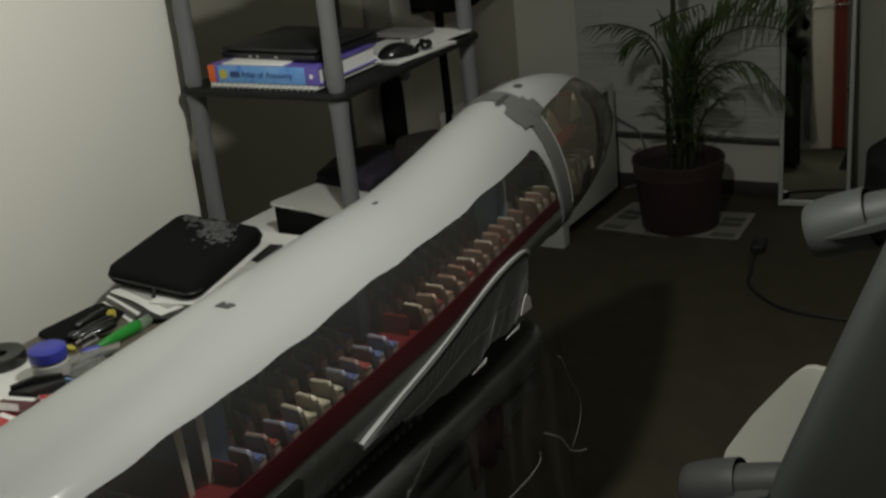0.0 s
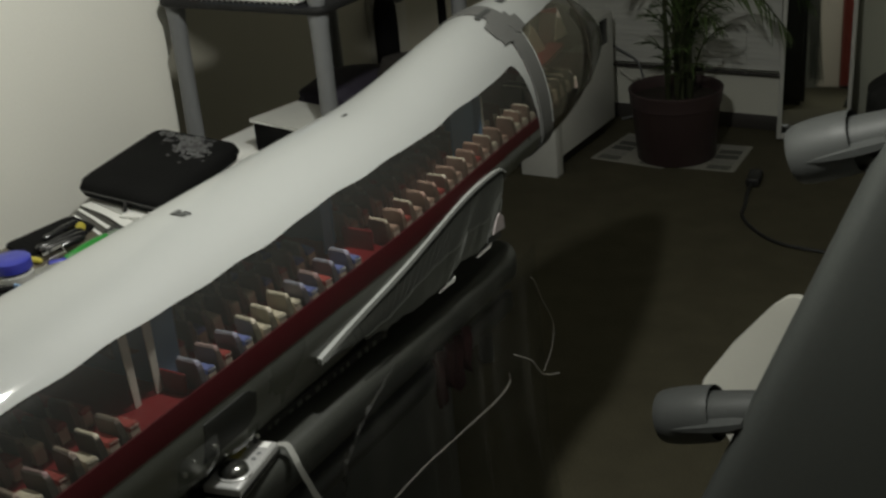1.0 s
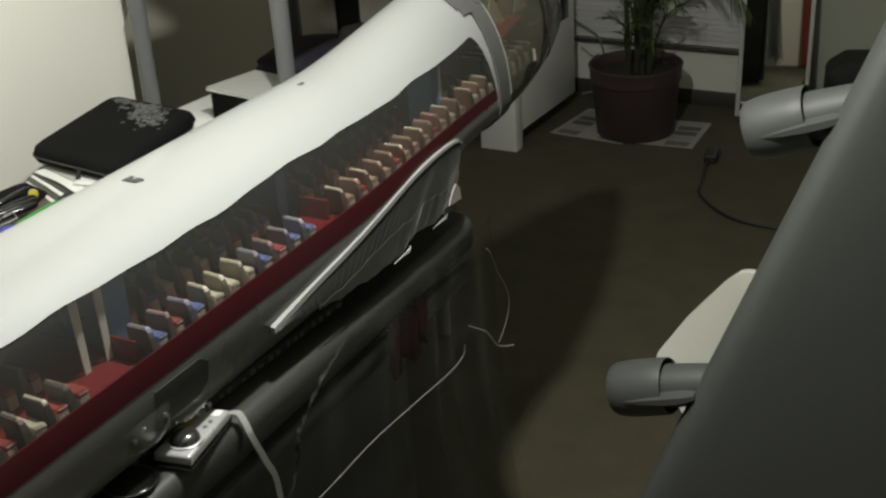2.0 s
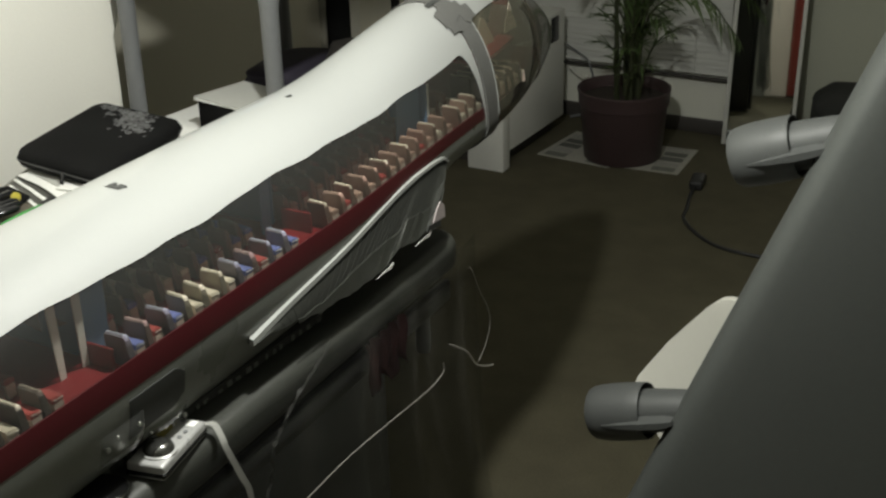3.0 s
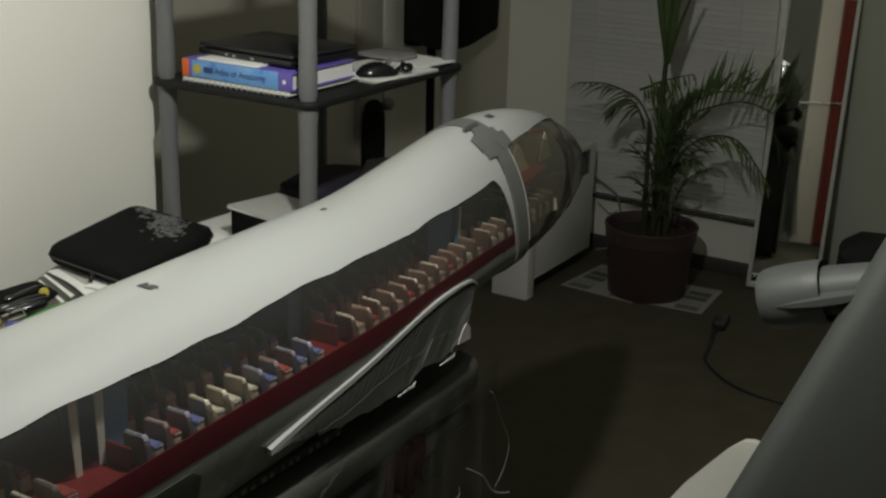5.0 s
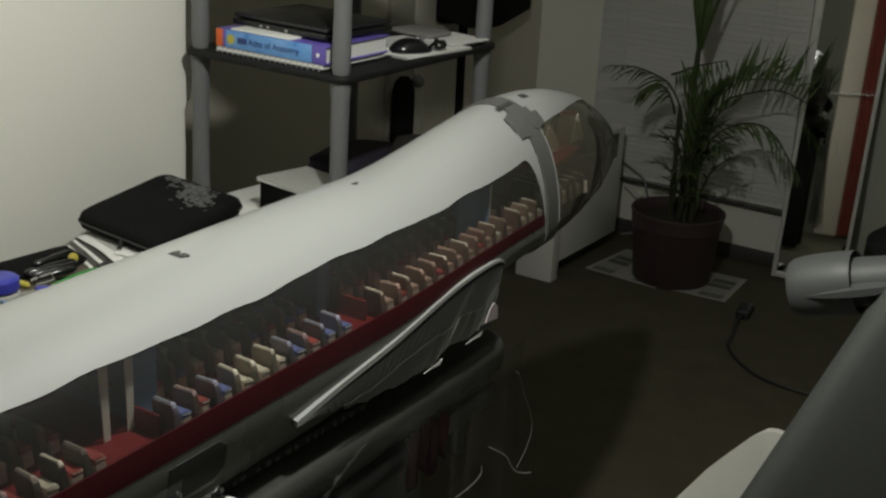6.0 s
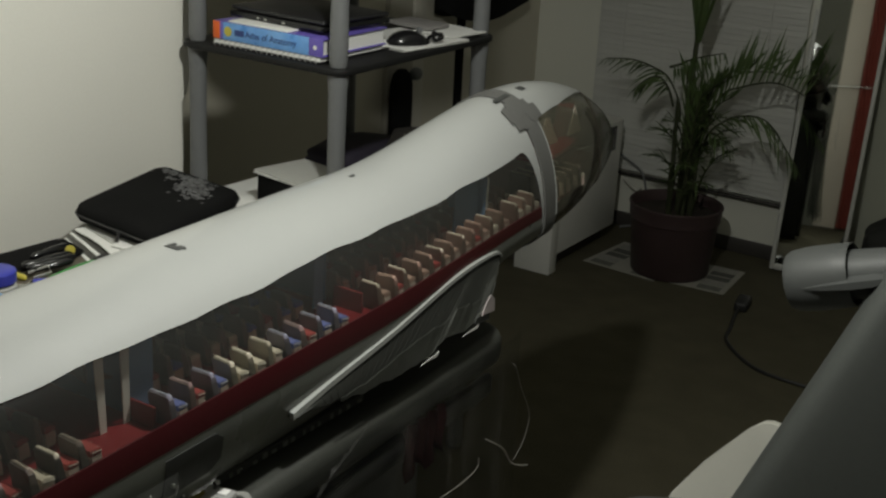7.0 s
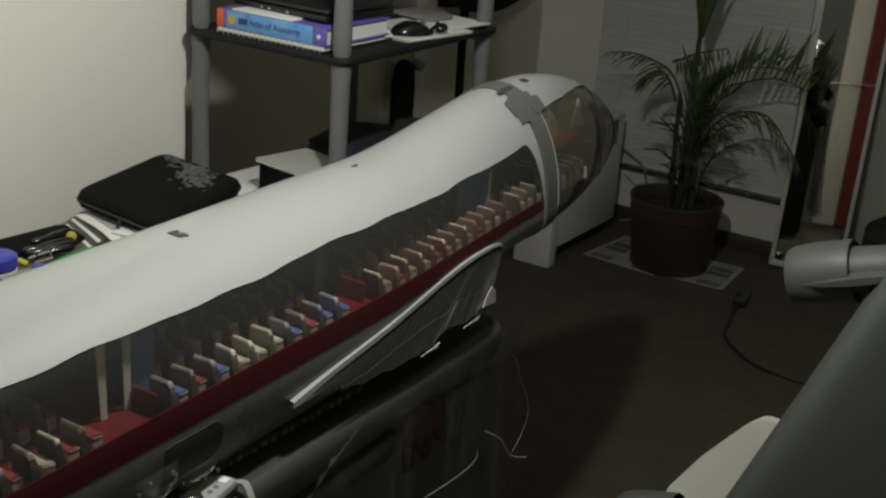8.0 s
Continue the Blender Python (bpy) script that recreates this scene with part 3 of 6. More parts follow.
# the order of the coloured cushions along the cabin, from the tail to the nose
ROWS = [(0.410 + 0.0348 * i, "rcrrcrrcrcrr"[i], "ddrcddrdrdcd"[i]) for i in range(12)]
ROWS += [(0.921 + 0.0348 * i, "brbcccbrbb"[i], "brbcccbrbb"[i]) for i in range(10)]
ROWS += [(1.340 + 0.0352 * i, "srssrsssrscs"[i], "cscsscscsscs"[i]) for i in range(12)]
ROWS += [(1.786, "c", "c"), (1.818, "c", "c"), (1.850, "c", "c")]
for y, key, bk in ROWS:
    cx, w = hull(y)[:2]
    front = y > 1.3
    # Inner seats get brown backs and boards in place of the crown's shadow.
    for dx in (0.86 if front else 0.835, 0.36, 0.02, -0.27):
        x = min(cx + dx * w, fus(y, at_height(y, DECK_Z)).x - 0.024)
        seat(x + random.uniform(-0.002, 0.002), y + random.uniform(-0.002, 0.002), DECK_Z, key, bk if dx > 0.6 else "d", random.uniform(-5, 5), glint=dx > 0.6 and not front, wide=0.80, rear_key="s" if front else bk if dx > 0.6 and 0.9 < y else "d")
for y in (1.945, 1.975, 2.005, 2.035, 2.065):
    for dx in (0.084, 0.040):
        seat(hull(y)[0] + dx, y, DECK_Z, "c", "c", random.uniform(-4, 4))
for x, pts, mm in ((-1.028, ((1.965, 0.967), (2.042, 0.967), (1.985, 1.022), (1.972, 1.026)), SEAT_CREAM), (-1.022, ((1.935, 0.967), (1.962, 0.967), (1.952, 1.012), (1.942, 1.014)), SEAT_CREAM), (-1.042, ((2.035, 0.967), (2.100, 0.967), (2.105, 1.028), (2.040, 1.038)), SEAT_REAR_PINK), (-1.036, ((2.095, 0.967), (2.150, 0.967), (2.098, 1.026)), SEAT_CREAM), (-1.10, ((1.96, 0.967), (2.06, 0.967), (2.05, 1.03), (1.97, 1.03)), SEAT_REAR_PINK)):
    bm = bmesh.new()
    slab(bm, [(x + 0.15 * (z - 0.967), y, z) for y, z in pts], 0.0012, (-1, 0.12, 0))
    part("nose_screen", bm, mm, plane, "pale leaning card screen in the nose", smooth=False)

# partitions across the cabin
for y, w0, w1 in ((0.912, -0.12, 0.094), (1.725, -0.11, 0.06), (1.318, -0.12, 0.05), (0.48, -0.12, 0.08)):
    part("partition", new_box(-1.05 + w0, -1.05 + w1, y, y + 0.003, DECK_Z, 0.975), PANEL_BLUE, plane, "blue cabin partition", smooth=False)
for x, y0, y1 in ((-0.952, 0.903, 0.944), (-1.003, 1.655, 1.728), (-0.990, 1.282, 1.302)):
    part("side_panel", new_box(x - 0.0025, x, y0, y1, DECK_Z, 0.974), PANEL_BLUE, plane, "slate blue panel along the aisle", smooth=False)
for y_top, z_top, y_foot, z_foot in ((0.859, 0.976, 0.863, DECK_Z), (0.896, 0.976, 0.897, DECK_Z)):
    bm = bmesh.new()
    rings(bm, [[Vector((-0.945 + dx, y + dy, z)) for dx, dy in ((0, -w), (0, w), (-0.0015, w), (-0.0015, -w))] for y, z, w in ((y_foot, z_foot, 0.0045), (y_top, z_top, 0.0060))])
    part("partition_edge", bm, PAPER, plane, "white upright strip", smooth=False)
for x, y in ((-0.998, 1.735),):
    part("partition_edge", new_box(x - 0.005, x + 0.006, y - 0.004, y + 0.004, DECK_Z, 0.972, bevel=0.001), PAPER, plane, "white upright strip", smooth=False)
for x0, x1, y, h in ((-0.982, -0.932, 1.312, 0.030), (-0.949, -0.910, 0.903, 0.026)):
    part("red_panel", new_box(x0, x1, y, y + 0.004, DECK_Z, DECK_Z + h, bevel=0.0018), DECK_RED, plane, "low red cabin panel", smooth=False)
# wing root on the belly: white-edged dark ribbed panel
bm = bmesh.new()
rp = [(1.122, 0.817, 0.897), (1.214, 0.831, 0.902), (1.35, 0.849, 0.908), (1.515, 0.871, 0.922), (1.612, 0.875, 0.932), (1.687, 0.869, 0.942), (1.712, 0.856, 0.946)]
path = smooth_path([(-x, y, z) for y, z, x in rp], 6)
loops = []
for i, q in enumerate(path):
    k = 1.0 - 0.68 * (i / (len(path) - 1)) ** 1.5
    loops.append([q + Vector((0.004, 0, -0.002 * k)), q + Vector((0.0035, 0, 0.006 * k)), q + Vector((-0.003, 0, 0.0075 * k)), q + Vector((-0.003, 0, -0.002 * k))])
rings(bm, loops)
part("wing_root_edge", bm, STRIP_WHITE, plane, "white edge strip of the wing root")
bm = bmesh.new()
loops, lows = [], []
for i, q in enumerate(path):
    f = i / (len(path) - 1)
    y = 1.135 + 0.475 * f
    z = float(np.interp(y, (1.12, 1.235, 1.347, 1.437, 1.445, 1.468, 1.547, 1.567, 1.61), (0.818, 0.806, 0.796, 0.7945, 0.803, 0.809, 0.8025, 0.808, 0.832)))
    low = Vector((-0.892 - 0.012 * f, y, z + 0.0012 * math.sin(37 * f) + 0.0008 * math.sin(91 * f)))
    lows.append(low)
    mid = (q + low) / 2 + Vector((0.003, 0, 0))
    back = Vector((-0.014, 0, 0))
    loops.append([q, mid, low, low + back * 0.2, mid + back, q + back])
rings(bm, loops)
root = part("wing_root", bm, ROOT, plane, "dark ribbed wing root panel")
for i in range(4, len(path) - 2):
    q, low = path[i], lows[i]
    bm = bmesh.new()
    tube(bm, [q + Vector((0.002, 0, -0.003)), (q + low) / 2 + Vector((0.0033, 0, 0)), low + Vector((0.0004, 0, 0.002))], 0.00035, 5)
    part("rib", bm, ROOT, root)
# lighter ragged sheet along the lower edge, a pinkish tab and a dark tab at its end
bm = bmesh.new()
loops = []
for i in range(6, len(path)):
    q, low = path[i], lows[i]
    f = (i - 6) / (len(path) - 7)
    top = low.lerp(q, 0.05 + 0.36 * min(f * 3, 1.0) * (1 - 0.25 * f)) + Vector((0.0048, 0, 0.0016 * math.sin(2.3 * i)))
    foot = low + Vector((0.0040, 0, -0.0035 - 0.003 * (i % 5 == 0)))
    loops.append([top, foot, foot + Vector((-0.0015, 0, 0)), top + Vector((-0.0015, 0, 0))])
rings(bm, loops)
part("ragged_sheet", bm, mat("ragged_grey", (0.036, 0.038, 0.032), 0.5, vary=0.15, scale=25), plane, "ragged grey plastic sheet along the panel", smooth=False)
bm = bmesh.new()
slab(bm, [(-0.8880, 1.560, 0.816), (-0.8900, 1.600, 0.812), (-0.8900, 1.598, 0.832), (-0.8895, 1.586, 0.842), (-0.8890, 1.574, 0.834)], 0.002, (1, 0, 0.2))
part("paper_tab", bm, mat("pink_paper", (0.50, 0.44, 0.44), 0.8, vary=0.08), plane, "folded tab of pinkish paper", smooth=False)
bm = bmesh.new()
slab(bm, [(-0.8885, 1.542, 0.808), (-0.8895, 1.585, 0.803), (-0.8895, 1.583, 0.815), (-0.8885, 1.546, 0.817)], 0.002, (1, 0, 0.2))
part("dark_tab", bm, DARK_GREY, plane, "small dark tab", smooth=False)
for y, z in ((1.432, 0.7950), (1.543, 0.8028)):
    bm = bmesh.new()
    slab(bm, [(-0.8885, y - 0.034, z - 0.0040), (-0.8880, y - 0.012, z - 0.0006), (-0.8880, y + 0.002, z + 0.0004), (-0.8880, y + 0.012, z + 0.0036), (-0.8880, y + 0.007, z - 0.0040), (-0.8882, y - 0.010, z - 0.0034)], 0.0012, (1, 0, 0.3))
    part("torn_tip", bm, PAPER, plane, "bright torn tip of the panel", smooth=False)
# perforated strip along the foot of the belly
bm = bmesh.new()
box(bm, -0.950, -0.936, 0.72, 1.33, 0.7486, 0.760, bevel=0.001)
strip = part("foot_strip", bm, DARK_GREY, plane, "dark perforated strip at the foot of the belly", smooth=False)
for i in range(30):
    y = 0.73 + 0.02 * i
    y += random.uniform(-0.005, 0.005)
    part("tooth", new_box(-0.9355, -0.9335, y, y + random.uniform(0.003, 0.011), 0.7505, random.uniform(0.754, 0.7585)), BELLY, strip, smooth=False)

# ---- the loose wing with two engines, standing on its tip ----
WB = Vector((-0.742, 1.624, 0.0))
E_SPAN = Vector((0.181, 0.101, 0.472)).normalized()
E_AFT = Vector((0.94, 0.36, 0.30)).normalized()
E_ENG = Vector((0.94, 0.02, 0.34)).normalized()
E_NRM = E_AFT.cross(E_SPAN).normalized()
if E_NRM.y > 0:
    E_NRM = -E_NRM
wing = thing("model_wing", WB, "large grey model wing with two engines standing on its tip", "model wing")


def wing_at(s, c, h):
    return WB + E_SPAN * s + E_AFT * c + E_NRM * h


bm = bmesh.new()
loops = []
for i in range(25):
    s = 0.004 + 1.30 * i / 24
    chord = 0.62 - 0.26 * (s / 1.30)
    th = 0.032 + 0.026 * s
    prof = [(0, 0), (0.004, 0.32), (0.015, 0.56), (0.04, 0.78), (0.08, 0.89), (0.15, 0.955), (0.3, 1.0), (0.5, 1.0), (0.75, 0.95), (1, 0.86), (1, -0.03), (0.6, -0.35), (0.25, -0.5), (0.05, -0.42), (0.01, -0.25)]
    loops.append([wing_at(s, u * chord + 0.011, h * th - th * 0.35) for u, h in prof])
# the tip rests flat on the floor
loops[0] = [Vector((p.x, p.y, 0.001)) for p in loops[0]]
rings(bm, loops)
part("wing_panel", bm, WING, wing, "smooth grey painted wing surface")


def engine(front, aft, r, turn):
    """A cowl, a core behind it and the pylon that holds it to the wing."""
    ax = (Vector(aft) - Vector(front)).normalized()
    q = ax.to_track_quat("Z", "Y").to_matrix().to_4x4()
    m = Matrix.Translation(front) @ q
    bm = bmesh.new()
    prof = [(0.55, 0.012), (0.80, 0.004), (0.90, 0.0), (0.97, 0.006), (1.02, 0.02), (1.05, 0.040), (1.05, 0.070), (1.03, 0.096), (1.015, 0.098), (0.97, 0.096), (0.94, 0.05)]
    lathe(bm, [(r * a, b) for a, b in prof], m, 36, caps=True)
    cowl = part("engine_cowl", bm, NACELLE, wing, "grey rounded engine cowl")
    bm = bmesh.new()
    lathe(bm, [(r * 0.10, 0.05), (r * 0.8, 0.06), (r * 0.80, 0.10), (r * 0.72, 0.16), (r * 0.50, 0.24), (r * 0.30, 0.27)], m, 28)
    part("engine_core", bm, NACELLE, wing)
    side = (E_NRM - ax * E_NRM.dot(ax)).normalized() * turn
    w = ax.cross(side).normalized()
    bm = bmesh.new()
    loops = []
    for d, lo, hi, t in ((0.030, 0.98, 1.05, 0.002), (0.06, 0.9, 1.16, 0.006), (0.10, 0.75, 1.22, 0.009), (0.135, 0.6, 1.20, 0.009), (0.155, 0.5, 1.05, 0.006)):
        c = Vector(front) + ax * d
        loops.append([c + side * r * lo - w * t, c + side * r * hi - w * t * 0.6, c + side * r * hi + w * t * 0.6, c + side * r * lo + w * t])
    rings(bm, loops)
    part("pylon", bm, NACELLE, wing, "narrow engine pylon")


ENG2, ENG1 = Vector((-0.521, 1.877, 0.873)), Vector((-0.701, 1.765, 0.426))
engine(ENG2, ENG2 + E_ENG, 0.0475, 1)
engine(ENG1, ENG1 + E_ENG + Vector((0, 0, -0.06)), 0.046, 1)

# white fin standing behind the wing
fin_pts = [(-0.593, 2.138, 0.498), (-0.607, 2.136, 0.497), (-0.629, 2.120, 0.481), (-0.660, 2.092, 0.447), (-0.686, 2.070, 0.417), (-0.723, 2.020, 0.362), (-0.727, 2.010, 0.345), (-0.715, 2.005, 0.330), (-0.66, 2.0, 0.24), (-0.56, 2.0, 0.002), (-0.25, 2.08, 0.002), (-0.33, 2.13, 0.30), (-0.50, 2.15, 0.46), (-0.56, 2.142, 0.495)]
bm = bmesh.new()
slab(bm, fin_pts, 0.014, (0.25, 0.9, 0.1))
solo("model_fin", rounded(bm, 0.003), FIN_WHITE, "cream-white model tail fin standing on the carpet behind the wing", "model part")

# ---- black table under the aircraft ----
TX0, TX1, TY0, TY1, TZ = -1.34, -0.878, -0.9, 1.705, 0.748
table = thing("black_table", (-1.13, 0.5, 0), "black low cabinet table carrying the model aircraft", "table")
bm = bmesh.new()
box(bm, TX0, TX1, TY0, TY1, TZ - 0.060, TZ)
up = [e for e in bm.edges if abs(e.verts[0].co.z - e.verts[1].co.z) > 0.01]
bmesh.ops.bevel(bm, geom=up, offset=0.05, segments=6, affect="EDGES", profile=0.5)
flat = [e for e in bm.edges if abs(e.verts[0].co.z - e.verts[1].co.z) < 0.001 and len(e.link_faces) == 2 and abs(e.link_faces[0].normal.z - e.link_faces[1].normal.z) > 0.5]
TURN = Matrix.Translation((-0.88, 1.0, 0)) @ pose(0, 0, 0, 0, 0, 2.58) @ Matrix.Translation((0.88, -1.0, 0))
bmesh.ops.bevel(bm, geom=flat, offset=0.020, segments=5, affect="EDGES", profile=0.5)
bmesh.ops.transform(bm, matrix=TURN, verts=bm.verts)
# Top is tinted lighter than the panels for lamplight on its rim.
part("tabletop", bm, mat("black_table_top_lit", (0.048, 0.050, 0.044), 0.42, vary=0.2, scale=9, bump=0.08), table, "glossy black rounded table top, tinted lighter for lamplight")
part("front_panel", new_box(TX1 - 0.045, TX1 - 0.025, TY0 + 0.02, TY1 - 0.24, 0.02, TZ - 0.061, m=TURN, bevel=0.003), TABLE_BLACK, table)
part("end_panel", new_box(TX0 + 0.02, TX1 - 0.047, TY1 - 0.26, TY1 - 0.24, 0.02, TZ - 0.061, m=TURN, bevel=0.003), TABLE_BLACK, table)
part("end_panel", new_box(TX0 + 0.02, TX1 - 0.047, TY0 + 0.02, TY0 + 0.04, 0.02, TZ - 0.061, m=TURN, bevel=0.003), TABLE_BLACK, table)
part("plinth", new_box(TX0 + 0.03, TX1 - 0.05, TY0 + 0.05, TY1 - 0.27, 0.0, 0.06, m=TURN), TABLE_BLACK, table)
part("rail", new_box(TX1 - 0.02, TX1 - 0.004, TY0 + 0.02, TY1 - 0.05, TZ - 0.105, TZ - 0.068, m=TURN, bevel=0.006), TABLE_BLACK, table, "black rounded rail under the top")

# ---- desk along the wall ----
desk = thing("desk", (-1.65, 0.6, 0), "dark laminate desk against the wall, covered with clutter", "desk")
part("desktop", new_box(-1.778, -1.36, -0.9, 1.94, 0.715, 0.74, bevel=0.004), DESK_WOOD, desk)
for y in (-0.85, 1.88):
    part("side_panel", new_box(-1.76, -1.38, y, y + 0.025, 0, 0.714, bevel=0.002), DESK_WOOD, desk)

# ---- shelving rack ----
rack = thing("shelf_rack", (-1.66, 2.24, 0), "grey and black plastic shelving rack with books and papers", "shelf")
RX0, RX1, RY0, RY1 = -1.845, -1.48, 1.975, 2.505
# 1.30 and 1.80 are unseen; 1.30 is set low to shade the recess wall.
SHELVES = (0.336, 0.69, 1.044, 1.30, 1.80)
for z in SHELVES:
    bm = bmesh.new()
    vs = box(bm, RX0 - 0.03, RX1 + 0.03, RY0 - 0.03, RY1 + 0.03, z - 0.014, z)
    up = [e for e in bm.edges if abs(e.verts[0].co.z - e.verts[1].co.z) > 0.01]
    bmesh.ops.bevel(bm, geom=up, offset=0.035, segments=5, affect="EDGES", profile=0.5)
    flat = [e for e in bm.edges if abs(e.verts[0].co.z - e.verts[1].co.z) < 0.001 and len(e.link_faces) == 2 and abs(e.link_faces[0].normal.z - e.link_faces[1].normal.z) > 0.5]
    bmesh.ops.bevel(bm, geom=flat, offset=0.004, segments=2, affect="EDGES", profile=0.5)
    part("shelf", bm, mat("shelf_board_black", (0.012, 0.012, 0.012), 0.6, vary=0.15, bump=0.08, spec=0.3), rack, "black moulded shelf board")
for x in (RX0, RX1):
    for y in (RY0, RY1):
        for z0, z1 in zip((0.0,) + SHELVES, [s - 0.017 for s in SHELVES]):
            bm = bmesh.new()
            lathe(bm, [(0.016, z0), (0.0185, z0 + 0.012), (0.0185, z0 + 0.05), (0.0175, (z0 + z1) / 2), (0.0185, z1 - 0.03), (0.0205, z1 - 0.012), (0.0205, z1 + 0.002)], Matrix.Translation((x, y, 0)), 20)
            part("post", bm, POST_GREY, rack)
        bm = bmesh.new()
        lathe(bm, [(0.0185, SHELVES[-1]), (0.0185, SHELVES[-1] + 0.02), (0.008, SHELVES[-1] + 0.03)], Matrix.Translation((x, y, 0)), 20)
        part("post_cap", bm, POST_GREY, rack)

# ---- white low cabinet in the recess ----
cab = thing("low_cabinet", (-2.12, 4.05, 0), "white low cabinet with a dark plinth standing in the corner", "cabinet")
part("body", new_box(-2.34, -1.885, 3.755, 4.262, 0.06, 0.468, bevel=0.006), WHITE_PLAST, cab)
part("front_leg", new_box(-2.02, -1.88, 3.745, 3.80, 0.0, 0.468, bevel=0.005), WHITE_PLAST, cab, "white corner upright")
part("plinth", new_box(-2.30, -1.93, 3.81, 4.25, 0.0, 0.06), DARK_TRIM, cab, "dark recessed plinth")
part("vent", new_box(-1.886, -1.882, 4.142, 4.205, 0.362, 0.452, bevel=0.001), BLACK_GLOSS, cab, "black slot in the side")

# ---- leaning mirror ----
mroot = Vector((-1.295, 4.333, 0.0))
mm = Matrix.Translation(mroot) @ pose(0, 0, 0, 0, 0, 10.5) @ pose(0, 0, 0, -7.6, 0, 0) @ pose(0, 0, 0.0045, 0, 1.0, 0)
mir = thing("leaning_mirror", mroot, "tall narrow white-framed mirror leaning against the wall", "mirror")
MW, MH = 0.249, 1.06
part("mirror_glass", new_box(0.012, MW - 0.011, 0.002, 0.006, 0.02, MH - 0.018, m=mm), MIRROR, mir, "clear mirror glass", smooth=False)
part("mirror_back", new_box(0.004, MW - 0.004, 0.0065, 0.014, 0.004, MH - 0.004, m=mm), DARK_TRIM, mir, smooth=False)
for a in ((0, 0.015, 0.004, MH), (MW - 0.014, MW, 0.004, MH), (0.015, MW - 0.014, 0.004, 0.024), (0.015, MW - 0.014, MH - 0.018, MH)):
    part("mirror_frame", new_box(a[0], a[1], -0.008, 0.0155, a[2], a[3], bevel=0.003, m=mm), WHITE_TRIM, mir)

# ---- ceiling lamp ----
lamp = thing("ceiling_lamp", (LAMP.x, LAMP.y, H), "plain pendant lamp holder with a bare bulb on a cord", "lamp")
bm = bmesh.new()
lathe(bm, [(0.05, H - 0.001), (0.05, H - 0.02), (0.02, H - 0.035)], Matrix.Translation((LAMP.x, LAMP.y, 0)), 20)
part("ceiling_rose", bm, WHITE_PLAST, lamp)
bm = bmesh.new()
tube(bm, [(LAMP.x, LAMP.y, H - 0.034), (LAMP.x, LAMP.y, LAMP.z + 0.11)], 0.003, 8)
part("cord", bm, WHITE_PLAST, lamp)
bm = bmesh.new()
lathe(bm, [(0.006, LAMP.z + 0.115), (0.018, LAMP.z + 0.105), (0.020, LAMP.z + 0.07), (0.014, LAMP.z + 0.065)], Matrix.Translation((LAMP.x, LAMP.y, 0)), 20)
part("lamp_holder", bm, WHITE_PLAST, lamp)

# ---- things on the desk ----
DZ = 0.7402


def quad_frame(c0, c1, c3, z):
    """A matrix whose unit square runs from c0 to c1 and to c3."""
    a, b = Vector((*c1, z)) - Vector((*c0, z)), Vector((*c3, z)) - Vector((*c0, z))
    m = Matrix.Identity(4)
    m.col[0], m.col[1], m.col[3] = (*a, 0), (*b, 0), (c0[0], c0[1], z, 1)
    return m


def sheet_stack(name, c0, c1, c3, z, n, label, material=PAPER, jitter=6.0, thick=0.0016):
    """A loose stack of sheets, each turned a little."""
    t = thing(name, (c0[0], c0[1], z), label, "papers")
    for i in range(n):
        m = quad_frame(c0, c1, c3, z + i * (thick + 0.0004))
        j = pose(0.5, 0.5, 0, 0, 0, random.uniform(-jitter, jitter)) @ pose(-0.5, -0.5, 0)
        part("sheet", new_box(0, 1, 0, 1, 0, 0.001, m=m @ j @ Matrix.Diagonal((1, 1, thick * 1000, 1))), material if i % 3 else PAPER_GREY, t, smooth=False)
    return t


mags = thing("paper_stack", (-1.68, 1.68, DZ), "untidy fanned stack of white magazines under the laptop sleeve", "papers")
COVER = mat("magazine_cover", (0.075, 0.074, 0.066), 0.4, vary=0.15, scale=14)
for i, (a, b, deep, mt) in enumerate((((-1.766, 1.531), (-1.640, 1.474), 0.30, PAPER), ((-1.768, 1.538), (-1.638, 1.481), 0.29, COVER), ((-1.771, 1.549), (-1.632, 1.492), 0.28, PAPER), ((-1.772, 1.556), (-1.618, 1.496), 0.27, COVER), ((-1.630, 1.477), (-1.512, 1.500), 0.372, SHELF_BLACK), ((-1.764, 1.557), (-1.584, 1.497), 0.25, PAPER), ((-1.760, 1.576), (-1.590, 1.522), 0.23, PAPER_GREY), ((-1.641, 1.527), (-1.544, 1.546), 0.312, PAPER))):
    a, b = Vector((*a, DZ + 0.0001 + 0.0024 * i)), Vector((*b, DZ + 0.0001 + 0.0024 * i))
    u = (b - a).normalized()
    w = Vector((-u.y, u.x, 0))
    mq = Matrix.Translation(a) @ Matrix(((u.x, w.x, 0, 0), (u.y, w.y, 0, 0), (0, 0, 1, 0), (0, 0, 0, 1)))
    bm = bmesh.new()
    n, span = 14, (b - a).length
    loops = []
    for k in range(n + 1):
        x = span * k / n
        lift = 0.0008 * math.sin(9.0 * k / n + 1.7 * i) * (i in (2, 5))
        fr = 0.0025 * math.sin(7.0 * k / n + i) * (i == 5)
        loops.append([mq @ Vector((x, fr, max(lift, 0))), mq @ Vector((x, deep, 0)), mq @ Vector((x, deep, 0.0020)), mq @ Vector((x, fr, 0.0020 + max(lift, 0)))])
    rings(bm, loops)
    part("magazine", bm, mt, mags, smooth=False)
